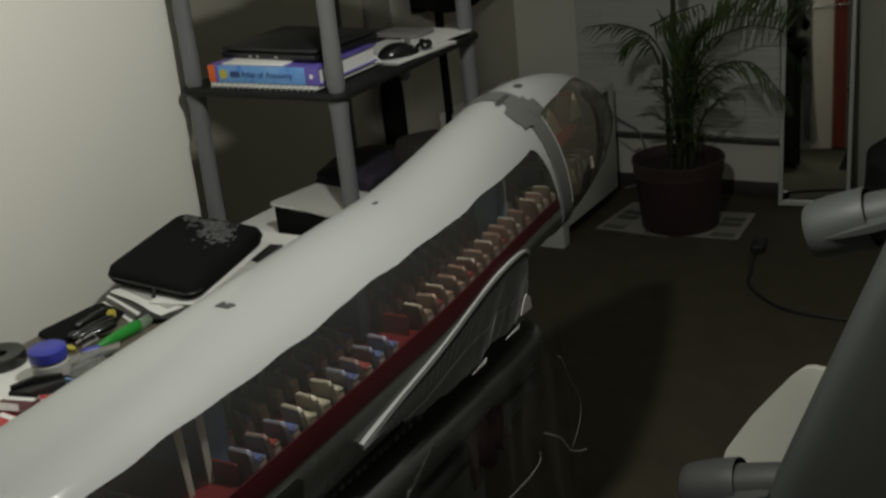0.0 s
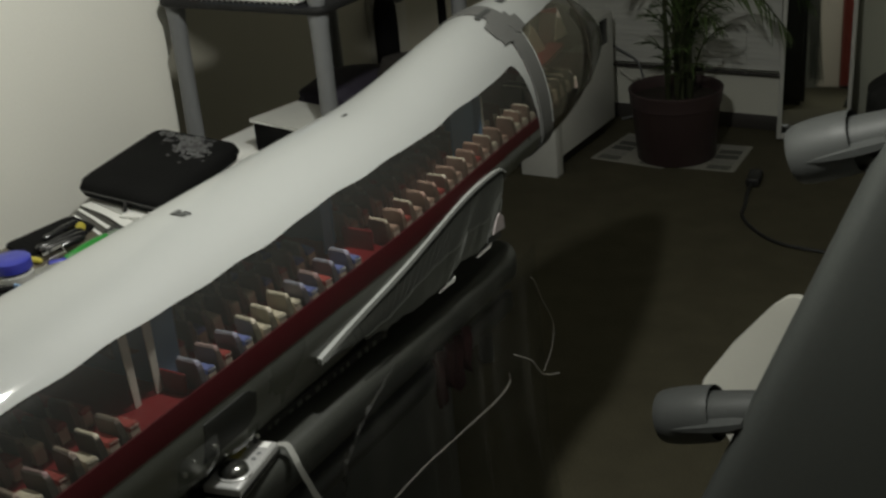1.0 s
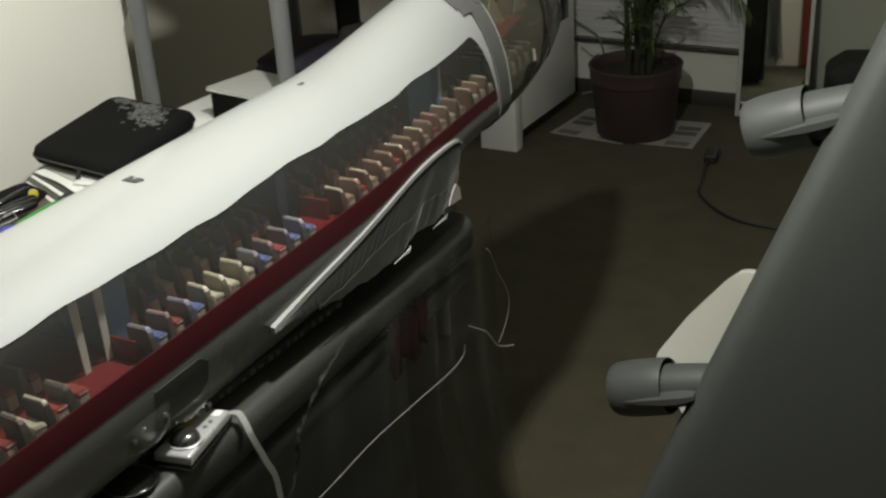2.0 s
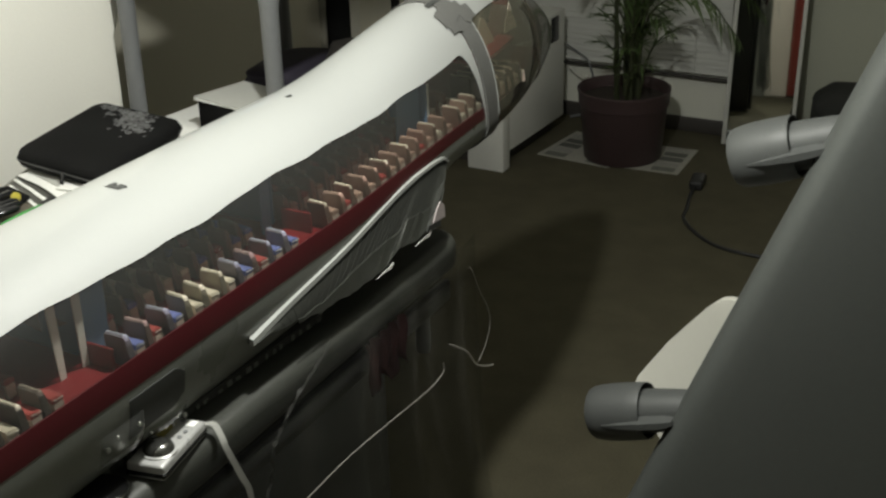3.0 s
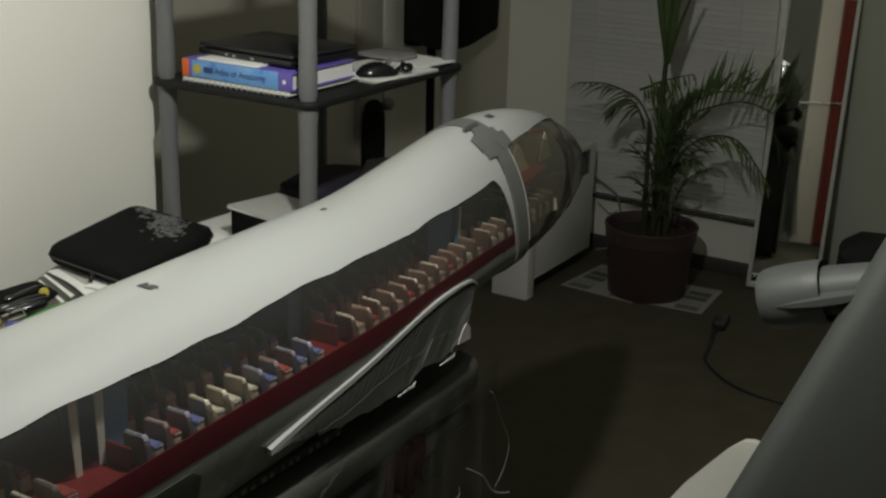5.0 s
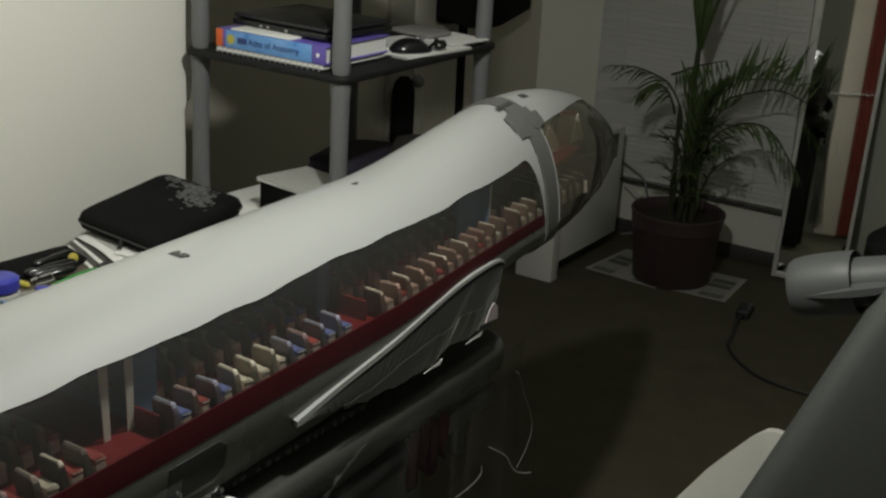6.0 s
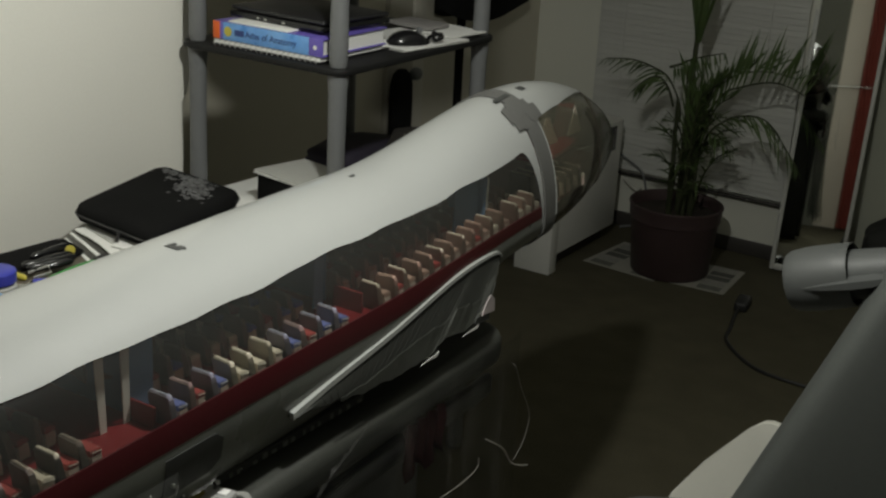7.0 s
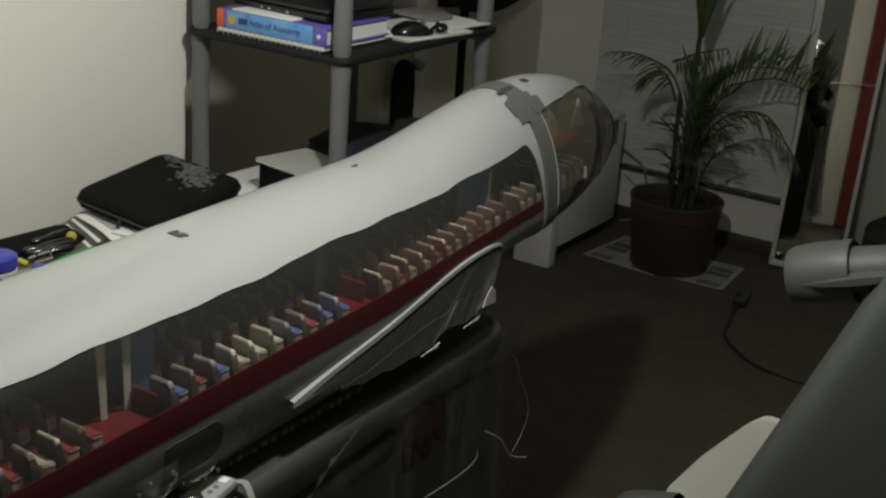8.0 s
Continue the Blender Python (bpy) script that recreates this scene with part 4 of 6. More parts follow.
sheet_stack("paper_sheet", (-1.765, 1.872), (-1.572, 1.868), (-1.768, 1.936), DZ, 3, "loose white papers at the far end of the desk", jitter=2)
# laptop sleeve
c0, c1, c3 = (-1.795, 1.575), (-1.545, 1.545), (-1.868, 1.890)
SZ = DZ + 0.0195
m = quad_frame(c0, c1, c3, SZ)
sleeve = thing("laptop_sleeve", (-1.70, 1.72, SZ), "black padded laptop sleeve with a grey floral print", "laptop sleeve")
bm = bmesh.new()
outline = []
r = 0.11
for cx_, cy_, a0 in ((1 - r, 1 - r, 0), (r, 1 - r, 90), (r, r, 180), (1 - r, r, 270)):
    for k in range(6):
        a = radians(a0 + 18 * k)
        outline.append((cx_ + r * math.cos(a), cy_ + r * math.sin(a)))
loops = []
for inset, h in ((0.05, 0.0), (0.012, 0.004), (0.0, 0.012), (0.0, 0.020), (0.012, 0.028), (0.04, 0.0325), (0.12, 0.0345), (0.3, 0.0355)):
    loops.append([m @ Vector((0.5 + (u - 0.5) * (1 - 2 * inset), 0.5 + (v - 0.5) * (1 - 2 * inset), h)) for u, v in outline])
rings(bm, loops)
part("padded_body", bm, BLACK_FABRIC, sleeve)
bm = bmesh.new()
tube(bm, [m @ Vector((0.5 + (u - 0.5) * 1.004, 0.5 + (v - 0.5) * 1.004, 0.016)) for u, v in outline], 0.0022, 6)
part("zip", bm, SHELF_BLACK, sleeve)
bm = bmesh.new()
box(bm, -0.004, 0.004, -0.010, 0.010, -0.0015, 0.0015, bevel=0.001, m=Matrix.Translation(m @ Vector((0.60, -0.03, 0.010))) @ pose(0, 0, 0, 70, 0, 0))
part("zip_pull", bm, SHELF_BLACK, sleeve)
for i in range(340):
    u = random.gauss(0.62, 0.125) if i % 8 else random.uniform(0.15, 0.45)
    v = random.gauss(0.78 - 0.32 * (u - 0.62), 0.085) if i % 8 else random.gauss(0.89, 0.02)
    if not (0.12 < u < 0.90 and 0.48 < v < 0.93):
        continue
    depth = min(1 - u, 1 - v)
    c = m @ Vector((u, v, float(np.interp(depth, (0.012, 0.04, 0.12, 0.3), (0.028, 0.0325, 0.0345, 0.0355))) + 0.0002 + 0.000003 * i))
    rr = random.uniform(0.0020, 0.0066)
    bm = bmesh.new()
    petals = [c + Vector((math.cos(a) * rr * (0.55 + 0.45 * abs(math.cos(2.5 * a))), math.sin(a) * rr * (0.55 + 0.45 * abs(math.cos(2.5 * a))), 0.0)) for a in [2 * math.pi * k / 20 for k in range(20)]]
    slab(bm, petals, 0.0005, (0, 0, 1))
    part("flower_print", bm, PRINT_GREY, sleeve, "", smooth=False)

# black tool pouch lying open against the wall
pouch = thing("tool_pouch", (-1.70, 1.41, DZ), "open black cloth tool pouch with handles sticking out", "pouch")
m = quad_frame((-1.776, 1.374), (-1.690, 1.352), (-1.759, 1.522), DZ)
bm = bmesh.new()
loops = []
for inset, h in ((0.02, 0.0), (0.0, 0.003), (0.01, 0.006), (0.10, 0.009), (0.35, 0.010)):
    loops.append([m @ Vector((0.5 + (u - 0.5) * (1 - 2 * inset), 0.5 + (v - 0.5) * (1 - 2 * inset), h * (1 + 0.6 * v) + 0.002 * math.sin(7 * u + 5 * v) * (h > 0.004))) for u, v in outline])
rings(bm, loops)
part("pouch_body", bm, BLACK_FABRIC, pouch)
for k, (x0, y0, x1, y1, r) in enumerate(((-1.69, 1.37, -1.665, 1.46, 0.0075), (-1.672, 1.365, -1.645, 1.452, 0.0070), (-1.655, 1.362, -1.628, 1.43, 0.0060), (-1.70, 1.40, -1.69, 1.475, 0.0070))):
    bm = bmesh.new()
    a, b = Vector((x0, y0, DZ + 0.010 + 0.002 * k)), Vector((x1, y1, DZ + 0.016 + 0.002 * k))
    tube(bm, [a, a.lerp(b, 0.08), a.lerp(b, 0.3), a.lerp(b, 0.5), a.lerp(b, 0.9), b], [r * 0.5, r, r * 0.8, r * 1.1, r, r * 0.5], 12)
    part("tool_handle", bm, BLACK_GLOSS, pouch, "shiny black tool handle")
bm = bmesh.new()
lathe(bm, [(0.004, -0.004), (0.0085, -0.003), (0.0085, 0.003), (0.004, 0.004)], Matrix.Translation((-1.671, 1.462, DZ + 0.020)) @ pose(0, 0, 0, 60, 20, 0), 18)
part("tool_ring", bm, YELLOW, pouch, "yellow ring on a handle")
bm = bmesh.new()
tube(bm, [(-1.655, 1.355, DZ + 0.012), (-1.64, 1.385, DZ + 0.020), (-1.62, 1.375, DZ + 0.016), (-1.635, 1.35, DZ + 0.010)], 0.0022, 8)
part("steel_bow", bm, METAL, pouch, "small steel bow")
# slender translucent green case
case = thing("pen_case", (-1.60, 1.42, DZ), "slender bright green translucent plastic case", "pen case")
m = Matrix.Translation((-1.602, 1.417, DZ)) @ pose(0, 0, 0, 0, 0, -3)
GREEN_CLEAR = clear("green_clear", (0.25, 0.75, 0.25), 0.08, 0.62, (0.05, 0.42, 0.07))
bm = bmesh.new()
lathe(bm, [(0.002, -0.060), (0.006, -0.056), (0.009, -0.03), (0.0110, 0.0), (0.0112, 0.034), (0.010, 0.036)], m @ Matrix.Translation((0, 0, 0.0114)) @ pose(0, 0, 0, -90, 0, 0), 20)
part("case_body", bm, GREEN_CLEAR, case)
part("case_core", new_box(-0.005, 0.005, -0.040, 0.030, 0.007, 0.016, bevel=0.003, m=m), GREEN_PL, case)
bm = bmesh.new()
lathe(bm, [(0.0098, 0.037), (0.0098, 0.058), (0.008, 0.064), (0.003, 0.066)], m @ Matrix.Translation((0, 0, 0.0114)) @ pose(0, 0, 0, -90, 0, 0), 20)
part("case_end", bm, clear("case_clear", (0.8, 0.9, 0.8), 0.1, 0.25, (0.6, 0.75, 0.6)), case, "clear end of the case")


def jar(name, x, y, r, h, cap, body_m, cap_m, label, cat="bottle"):
    t = thing(name, (x, y, DZ), label, cat)
    m = Matrix.Translation((x, y, DZ))
    bm = bmesh.new()
    lathe(bm, [(r * 0.9, 0), (r, 0.006), (r, h * 0.55), (r * 0.8, h * 0.62), (r * 0.8, h * 0.66)], m, 24)
    part("bottle_body", bm, body_m, t)
    bm = bmesh.new()
    lathe(bm, [(r * cap, h * 0.66), (r * cap * 1.02, h * 0.70), (r * cap * 1.02, h * 0.95), (r * cap * 0.9, h), (r * cap * 0.3, h * 1.005)], m, 24)
    part("cap", bm, cap_m, t)
    return t


jar("glue_bottle", -1.606, 1.252, 0.031, 0.060, 1.0, PAPER_GREY, BLUE_PL, "squat white plastic pot with a wide blue cap")
# roll of black tape
bm = bmesh.new()
lathe(bm, [(0.012, 0.0), (0.042, 0.0), (0.045, 0.003), (0.045, 0.021), (0.042, 0.024), (0.014, 0.022), (0.012, 0.012), (0.012, 0.0)], Matrix.Translation((-1.742, 1.262, DZ)), 32, caps=False)
solo("tape_roll", bm, BLACK_GLOSS, "roll of shiny black tape lying on the desk", "tape roll")
# pens and small tools
for x, y, a, l, r, mt, nm, lab in ((-1.668, 1.346, 88, 0.036, 0.0055, YELLOW, "pen", "short yellow pen"), (-1.612, 1.350, 40, 0.035, 0.007, BLUE_PL, "pen", "blue marker pen"), (-1.60, 1.345, 62, 0.05, 0.005, BLACK_GLOSS, "pen", "black marker pen"), (-1.625, 1.325, -30, 0.07, 0.0025, METAL, "scalpel", "thin steel craft knife"), (-1.585, 1.32, 14, 0.08, 0.0045, POST_GREY, "pen", "grey pen")):
    bm = bmesh.new()
    d = Vector((math.sin(radians(a)), math.cos(radians(a)), 0)) * l / 2
    c = Vector((x, y, DZ + r + 0.0002))
    tube(bm, [c - d, c - d * 0.9, c + d * 0.7, c + d * 0.9, c + d], [r * 0.5, r, r, r * 0.7, r * 0.3], 10)
    solo(nm, bm, mt, lab + " lying among the desk clutter", "pen" if nm == "pen" else "tool")
bm = bmesh.new()
slab(bm, [(-1.635, 1.275, DZ + 0.015), (-1.60, 1.27, DZ + 0.014), (-1.555, 1.36, DZ + 0.014), (-1.575, 1.38, DZ + 0.015)], 0.0015, (0, 0, 1))
for v in bm.verts:
    v.co.z += 0.002 * math.sin(v.co.y * 200)
wr = thing("clear_wrapper", (-1.59, 1.32, DZ), "crumpled clear plastic wrapper among the tools", "wrapper")
part("film", bm, clear("wrapper_clear", (0.8, 0.82, 0.8), 0.08, 0.2, (0.6, 0.6, 0.58)), wr, smooth=False)
bm = bmesh.new()
bmesh.ops.create_icosphere(bm, subdivisions=3, radius=1.0)
for v in bm.verts:
    v.co *= 1 + 0.3 * noise.noise(v.co * 2.2) + 0.15 * noise.noise(v.co * 6)
    v.co = Vector((v.co.x * 0.022, v.co.y * 0.04, max(v.co.z * 0.010, -0.0075) + 0.0075))
bmesh.ops.translate(bm, verts=bm.verts, vec=(-1.575, 1.295, DZ))
part("crumple", bm, clear("wrapper_clear"), wr)
# low black clamp
clamp = thing("clamp", (-1.575, 1.20, DZ), "low black plastic spring clamp", "clamp")
bm = bmesh.new()
slab(bm, [(-1.605, 1.155, DZ), (-1.565, 1.165, DZ), (-1.535, 1.225, DZ), (-1.548, 1.240, DZ), (-1.598, 1.218, DZ)], 0.026, (0, 0, 1))
part("lower_jaw", rounded(bm, 0.005), SHELF_BLACK, clamp)
bm = bmesh.new()
tube(bm, [(-1.60, 1.16, DZ + 0.029), (-1.58, 1.195, DZ + 0.032), (-1.55, 1.225, DZ + 0.030)], [0.005, 0.007, 0.004], 8)
part("spring_bar", bm, BLACK_GLOSS, clamp)
# cartons at the near end
MAROON = mat("maroon_card", (0.10, 0.02, 0.025), 0.5, vary=0.15, scale=60)
for x, y, a, sx, sy, h, mt, st, lab in ((-1.535, 1.178, 25, 0.045, 0.03, 0.014, PAPER, RED_CARD, "flat white carton with red print"), (-1.545, 1.118, 12, 0.062, 0.05, 0.032, MAROON, PAPER, "maroon carton with a white lid strip"), (-1.502, 1.05, -6, 0.06, 0.06, 0.040, RED_CARD, PAPER, "small red and white carton"), (-1.575, 1.02, 8, 0.07, 0.08, 0.035, mat("tan_card", (0.42, 0.36, 0.22), 0.6, vary=0.2, scale=40), MAROON, "tan carton with dark print")):
    t = thing("carton", (x, y, DZ), lab, "carton")
    m = Matrix.Translation((x, y, DZ)) @ pose(0, 0, 0, 0, 0, a)
    part("carton_body", new_box(-sx / 2, sx / 2, -sy / 2, sy / 2, 0, h, bevel=0.002, m=m), mt, t)
    part("carton_stripe", new_box(-sx / 2 + 0.004, sx / 2 - 0.004, sy / 2 - 0.014, sy / 2 - 0.004, h, h + 0.0008, m=m), st, t, smooth=False)
    for q in range(3):
        part("print_bar", new_box(-sx / 2 + 0.006, sx / 2 - 0.010 - 0.006 * q, -sy / 2 + 0.005 + 0.0075 * q, -sy / 2 + 0.009 + 0.0075 * q, h, h + 0.0006, m=m), st, t, smooth=False)
sheet_stack("paper_sheet", (-1.74, 1.16), (-1.60, 1.15), (-1.75, 1.30), DZ - 0.0001, 2, "white paper sheets flat on the desk", jitter=4)
sheet_stack("paper_sheet", (-1.62, 0.93), (-1.44, 0.95), (-1.64, 1.10), DZ - 0.0001, 2, "white paper sheets flat on the desk", jitter=6)

# ---- things on the rack ----
S1 = 1.0443
nb = thing("spiral_notebook", (-1.65, 2.08, S1), "black spiral notebook with white rings under the atlas", "notebook")
part("cover", new_box(-1.795, -1.515, 1.962, 2.20, S1, S1 + 0.004, bevel=0.001), BLACK_GLOSS, nb)
part("page_block", new_box(-1.792, -1.518, 1.966, 2.198, S1 + 0.0042, S1 + 0.011), PAPER, nb, smooth=False)
for i in range(20):
    bm = bmesh.new()
    x = -1.785 + 0.0138 * i
    tube(bm, [Vector((x, 1.964 + 0.006 * math.cos(a), S1 + 0.0065 + 0.0062 * math.sin(a))) for a in [2 * math.pi * k / 10 for k in range(11)]], 0.0009, 5)
    part("ring", bm, PAPER_GREY, nb)
# the atlas
B0 = S1 + 0.0128
atlas = thing("atlas_book", (-1.65, 2.08, B0), "thick blue hardback anatomy atlas with orange and purple spine ends", "book")
BX0, BX1, BY0, BY1, BH = -1.793, -1.512, 1.966, 2.180, 0.036
part("back_cover", new_box(BX0, BX1, BY0 + 0.003, BY1, B0, B0 + 0.003, bevel=0.0008), PURPLE, atlas)
part("front_cover", new_box(BX0, BX1, BY0 + 0.003, BY1, B0 + BH - 0.003, B0 + BH, bevel=0.0008), PURPLE, atlas)
part("page_block", new_box(BX0 + 0.004, BX1 - 0.005, BY0 + 0.006, BY1 - 0.005, B0 + 0.0032, B0 + BH - 0.0032), PAPER, atlas, "white page block", smooth=False)
for x0, x1, mt, nm in ((BX0, BX0 + 0.018, ORANGE, "spine_end"), (BX0 + 0.0182, BX0 + 0.026, PURPLE, "spine_band"), (BX0 + 0.0262, BX1 - 0.034, BLUE_COVER, "spine"), (BX1 - 0.0338, BX1, PURPLE, "spine_end")):
    part(nm, new_box(x0, x1, BY0 - 0.001, BY0 + 0.0028, B0 + 0.0005, B0 + BH - 0.0005, bevel=0.0006), mt, atlas)
bm = bmesh.new()
lathe(bm, [(0.0005, 0), (0.010, 0), (0.010, 0.0006), (0.0005, 0.0006)], Matrix.Translation((BX0 + 0.040, BY0 - 0.0012, B0 + BH / 2)) @ pose(0, 0, 0, 90, 0, 0), 18)
part("spine_emblem", bm, YELLOW, atlas, "round yellow emblem", smooth=False)
bm = bmesh.new()
lathe(bm, [(0.0005, 0), (0.0045, 0), (0.0045, 0.0006), (0.0005, 0.0006)], Matrix.Translation((BX1 - 0.018, BY0 - 0.0012, B0 + BH / 2)) @ pose(0, 0, 0, 90, 0, 0), 14)
part("spine_mark", bm, PAPER, atlas, "small white mark", smooth=False)
fc = bpy.data.curves.new("spine_title", "FONT")
fc.body, fc.size, fc.extrude, fc.align_y = "Atlas of Anatomy", 0.0185, 0.0003, "CENTER"
fo = new("spine_title", fc)
me = bpy.data.meshes.new_from_object(fo)
bpy.data.objects.remove(fo)
me.materials.append(INK)
title = new("spine_title", me)
title.parent = atlas
title.location = Vector((BX0 + 0.086, BY0 - 0.0016, B0 + BH / 2)) - atlas.location
title.rotation_euler = (radians(90), 0, 0)
part("spine_title", new_box(BX0 + 0.058, BX0 + 0.082, BY0 - 0.0016, BY0 - 0.0011, B0 + BH / 2 - 0.006, B0 + BH / 2 + 0.006), INK, atlas, smooth=False)
# papers and the small laptop on the atlas
Z2 = B0 + BH + 0.0003
bm = new_box(-1.755, -1.60, 1.968, 2.16, Z2, Z2 + 0.004, bevel=0.001, m=None)
solo("white_folder", bm, PAPER, "thin white folder lying on the atlas", "folder")
lap = thing("small_laptop", (-1.65, 2.14, Z2 + 0.0043), "closed small black laptop on top of the atlas", "laptop")
m = Matrix.Translation((-1.652, 2.125, Z2 + 0.0045)) @ pose(0, 0, 0, 0, 0, -4)
part("base", new_box(-0.128, 0.128, -0.125, 0.085, 0, 0.013, bevel=0.004, m=m, seg=3), BLACK_GLOSS, lap)
part("lid", new_box(-0.128, 0.128, -0.123, 0.083, 0.0145, 0.024, bevel=0.005, m=m, seg=3), SHELF_BLACK, lap, "matt black lid")
part("hinge", new_box(-0.10, 0.10, 0.083, 0.098, 0.003, 0.021, bevel=0.006, m=m, seg=3), BLACK_GLOSS, lap)
for x in (-0.05, -0.03, 0.02):
    part("port", new_box(x, x + 0.008, -0.1258, -0.1245, 0.004, 0.008, m=m), METAL, lap, smooth=False)
sheet_stack("paper_sheet", (-1.66, 2.21), (-1.475, 2.19), (-1.63, 2.42), S1, 3, "loose white papers on the rack shelf", jitter=4)
sheet_stack("paper_sheet", (-1.58, 2.38), (-1.472, 2.37), (-1.57, 2.51), S1 + 0.0062, 2, "loose white papers on the rack shelf", jitter=4)
# mouse
mouse = thing("computer_mouse", (-1.505, 2.255, S1 + 0.006), "glossy black computer mouse on the papers", "mouse")
mz = Matrix.Translation((-1.508, 2.255, S1 + 0.0065)) @ pose(0, 0, 0, 0, 0, 62)
bm = bmesh.new()
loops = []
for i in range(11):
    u = -1 + 2 * i / 10
    wv = 0.029 * (1 - 0.9 * abs(u) ** 3.2)
    hv = 0.026 * max(1 - abs(u * 0.98 + 0.08) ** 2.4, 0.05) + 0.002
    loops.append([mz @ Vector((u * 0.052, wv * math.cos(a), max(hv * math.sin(a), 0.0))) for a in [math.pi * k / 12 for k in range(13)]])
rings(bm, loops)
part("shell", bm, BLACK_GLOSS, mouse)
bm = bmesh.new()
lathe(bm, [(0.003, -0.003), (0.0065, -0.003), (0.0065, 0.003), (0.003, 0.003)], mz @ Matrix.Translation((0.026, 0, 0.027)) @ pose(0, 0, 0, 90, 0, 0), 16)
part("wheel", bm, POST_GREY, mouse)
bm = bmesh.new()
tube(bm, smooth_path([mz @ Vector((0.050, 0.004, 0.008)), mz @ Vector((0.066, 0.012, 0.012)), mz @ Vector((0.078, 0.000, 0.016)), mz @ Vector((0.072, -0.016, 0.011)), mz @ Vector((0.056, -0.014, 0.007)), mz @ Vector((0.062, 0.004, 0.020)), mz @ Vector((0.080, 0.010, 0.010))], 6), 0.0042, 7)
part("cable", bm, BLACK_GLOSS, mouse, "black cable wound up in front of the mouse")
bm = bmesh.new()
tube(bm, smooth_path([(-1.54, 2.20, S1 + 0.008), (-1.56, 2.17, S1 + 0.006), (-1.53, 2.19, S1 + 0.018), (-1.515, 2.175, S1 + 0.010), (-1.55, 2.155, S1 + 0.012)], 6), 0.004, 7)
solo("crumpled_tissue", bm, PAPER, "crumpled bit of white tissue beside the mouse", "tissue")
bm = bmesh.new()
loops = []
for inset, h in ((0.05, 0.0), (0.0, 0.003), (0.0, 0.008), (0.06, 0.011), (0.3, 0.012)):
    mq = quad_frame((-1.665, 2.395), (-1.545, 2.385), (-1.655, 2.475), S1 + 0.0105)
    loops.append([mq @ Vector((0.5 + (u - 0.5) * (1 - 2 * inset), 0.5 + (v - 0.5) * (1 - 2 * inset), h)) for u, v in outline])
rings(bm, loops)
solo("grey_case", bm, mat("grey_fabric", (0.24, 0.23, 0.22), 0.9, vary=0.1), "soft grey case behind the mouse", "case")
# lower rack shelf: black box with papers, dark bags behind
S0 = 0.6903
bx = thing("black_box", (-1.62, 2.02, S0), "black cardboard box with white papers on its lid", "box")
mq = Matrix.Translation((-1.60, 2.03, S0)) @ pose(0, 0, 0, 0, 0, -14)
part("box_body", new_box(-0.085, 0.10, -0.06, 0.07, 0, 0.095, bevel=0.003, m=mq), BLACK_FABRIC, bx)
for i in range(4):
    part("sheet", new_box(-0.09, 0.10, -0.062, 0.075, 0.0955 + i * 0.0018, 0.0968 + i * 0.0018, m=mq @ pose(0, 0, 0, 0, 0, random.uniform(-5, 5))), (PAPER, PAPER_GREY)[i % 2], bx, smooth=False)
sheet_stack("paper_stack", (-1.83, 1.97), (-1.70, 1.965), (-1.82, 2.22), S0, 8, "stack of white papers on the lower rack shelf", jitter=5, thick=0.003)


def soft_bag(name, c, size, turn, material, label, cat="bag", seed=1):
    """A slumped soft bag on its base."""
    bm = bmesh.new()
    bmesh.ops.create_icosphere(bm, subdivisions=4, radius=1.0)
    for v in bm.verts:
        p = v.co.copy()
        p = Vector([math.copysign(abs(q) ** 0.6, q) for q in p])
        n = noise.noise(v.co * 1.7 + Vector((seed, 0, 0))) * 0.16 + noise.noise(v.co * 4 + Vector((0, seed, 0))) * 0.06
        p *= 1 + n
        v.co = Vector((p.x * size[0] / 2, p.y * size[1] / 2, max(p.z, -0.93) * size[2] / 2))
    lo = min(v.co.z for v in bm.verts)
    bmesh.ops.transform(bm, matrix=Matrix.Translation(c) @ pose(0, 0, -lo, 0, 0, turn), verts=bm.verts)
    return solo(name, bm, material, label, cat)


soft_bag("dark_bag", (-1.70, 2.34, S0), (0.20, 0.26, 0.10), 10, mat("purple_black_cloth", (0.022, 0.018, 0.032), 0.8, vary=0.2), "slumped dark purple cloth bag on the lower shelf", seed=3)
soft_bag("dark_cloth", (-1.58, 2.43, S0), (0.16, 0.14, 0.13), 30, mat("brown_black_cloth", (0.03, 0.026, 0.022), 0.85, vary=0.25), "folded dark brown cloth on the lower shelf", "cloth", seed=8)
# ---- recess: hanging coat, narrow case, door lines, cords ----
coat = thing("black_coat", (-2.33, 3.9, 1.75), "black coat hanging from a wall hook in the recess", "coat")
bm = bmesh.new()
loops = []
for i in range(13):
    f = i / 12
    z = 1.72 - 0.84 * f
    wy, wx = 0.12 + 0.17 * min(f * 2.2, 1), 0.035 + 0.035 * min(f * 2, 1)
    low = 0.05 * f
    loops.append([Vector((-2.30 + wx * math.cos(a), 3.90 + wy * math.sin(a) + 0.012 * math.sin(5 * a + 3 * f), z - low * math.cos(1.3 * math.sin(a)) + 0.01 * math.sin(3 * a))) for a in [2 * math.pi * k / 28 for k in range(28)]])
rings(bm, loops)
part("coat_body", bm, BLACK_FABRIC, coat)
bm = bmesh.new()
tube(bm, [(-2.369, 3.9, 1.75), (-2.33, 3.9, 1.74), (-2.315, 3.9, 1.76)], 0.006, 8)
part("hook", bm, METAL, coat)
bm = bmesh.new()
tube(bm, smooth_path([(-2.30, 3.76, 0.95), (-2.305, 3.765, 0.7), (-2.30, 3.76, 0.45), (-2.31, 3.75, 0.40)], 6), [0.016] * 19, 8)
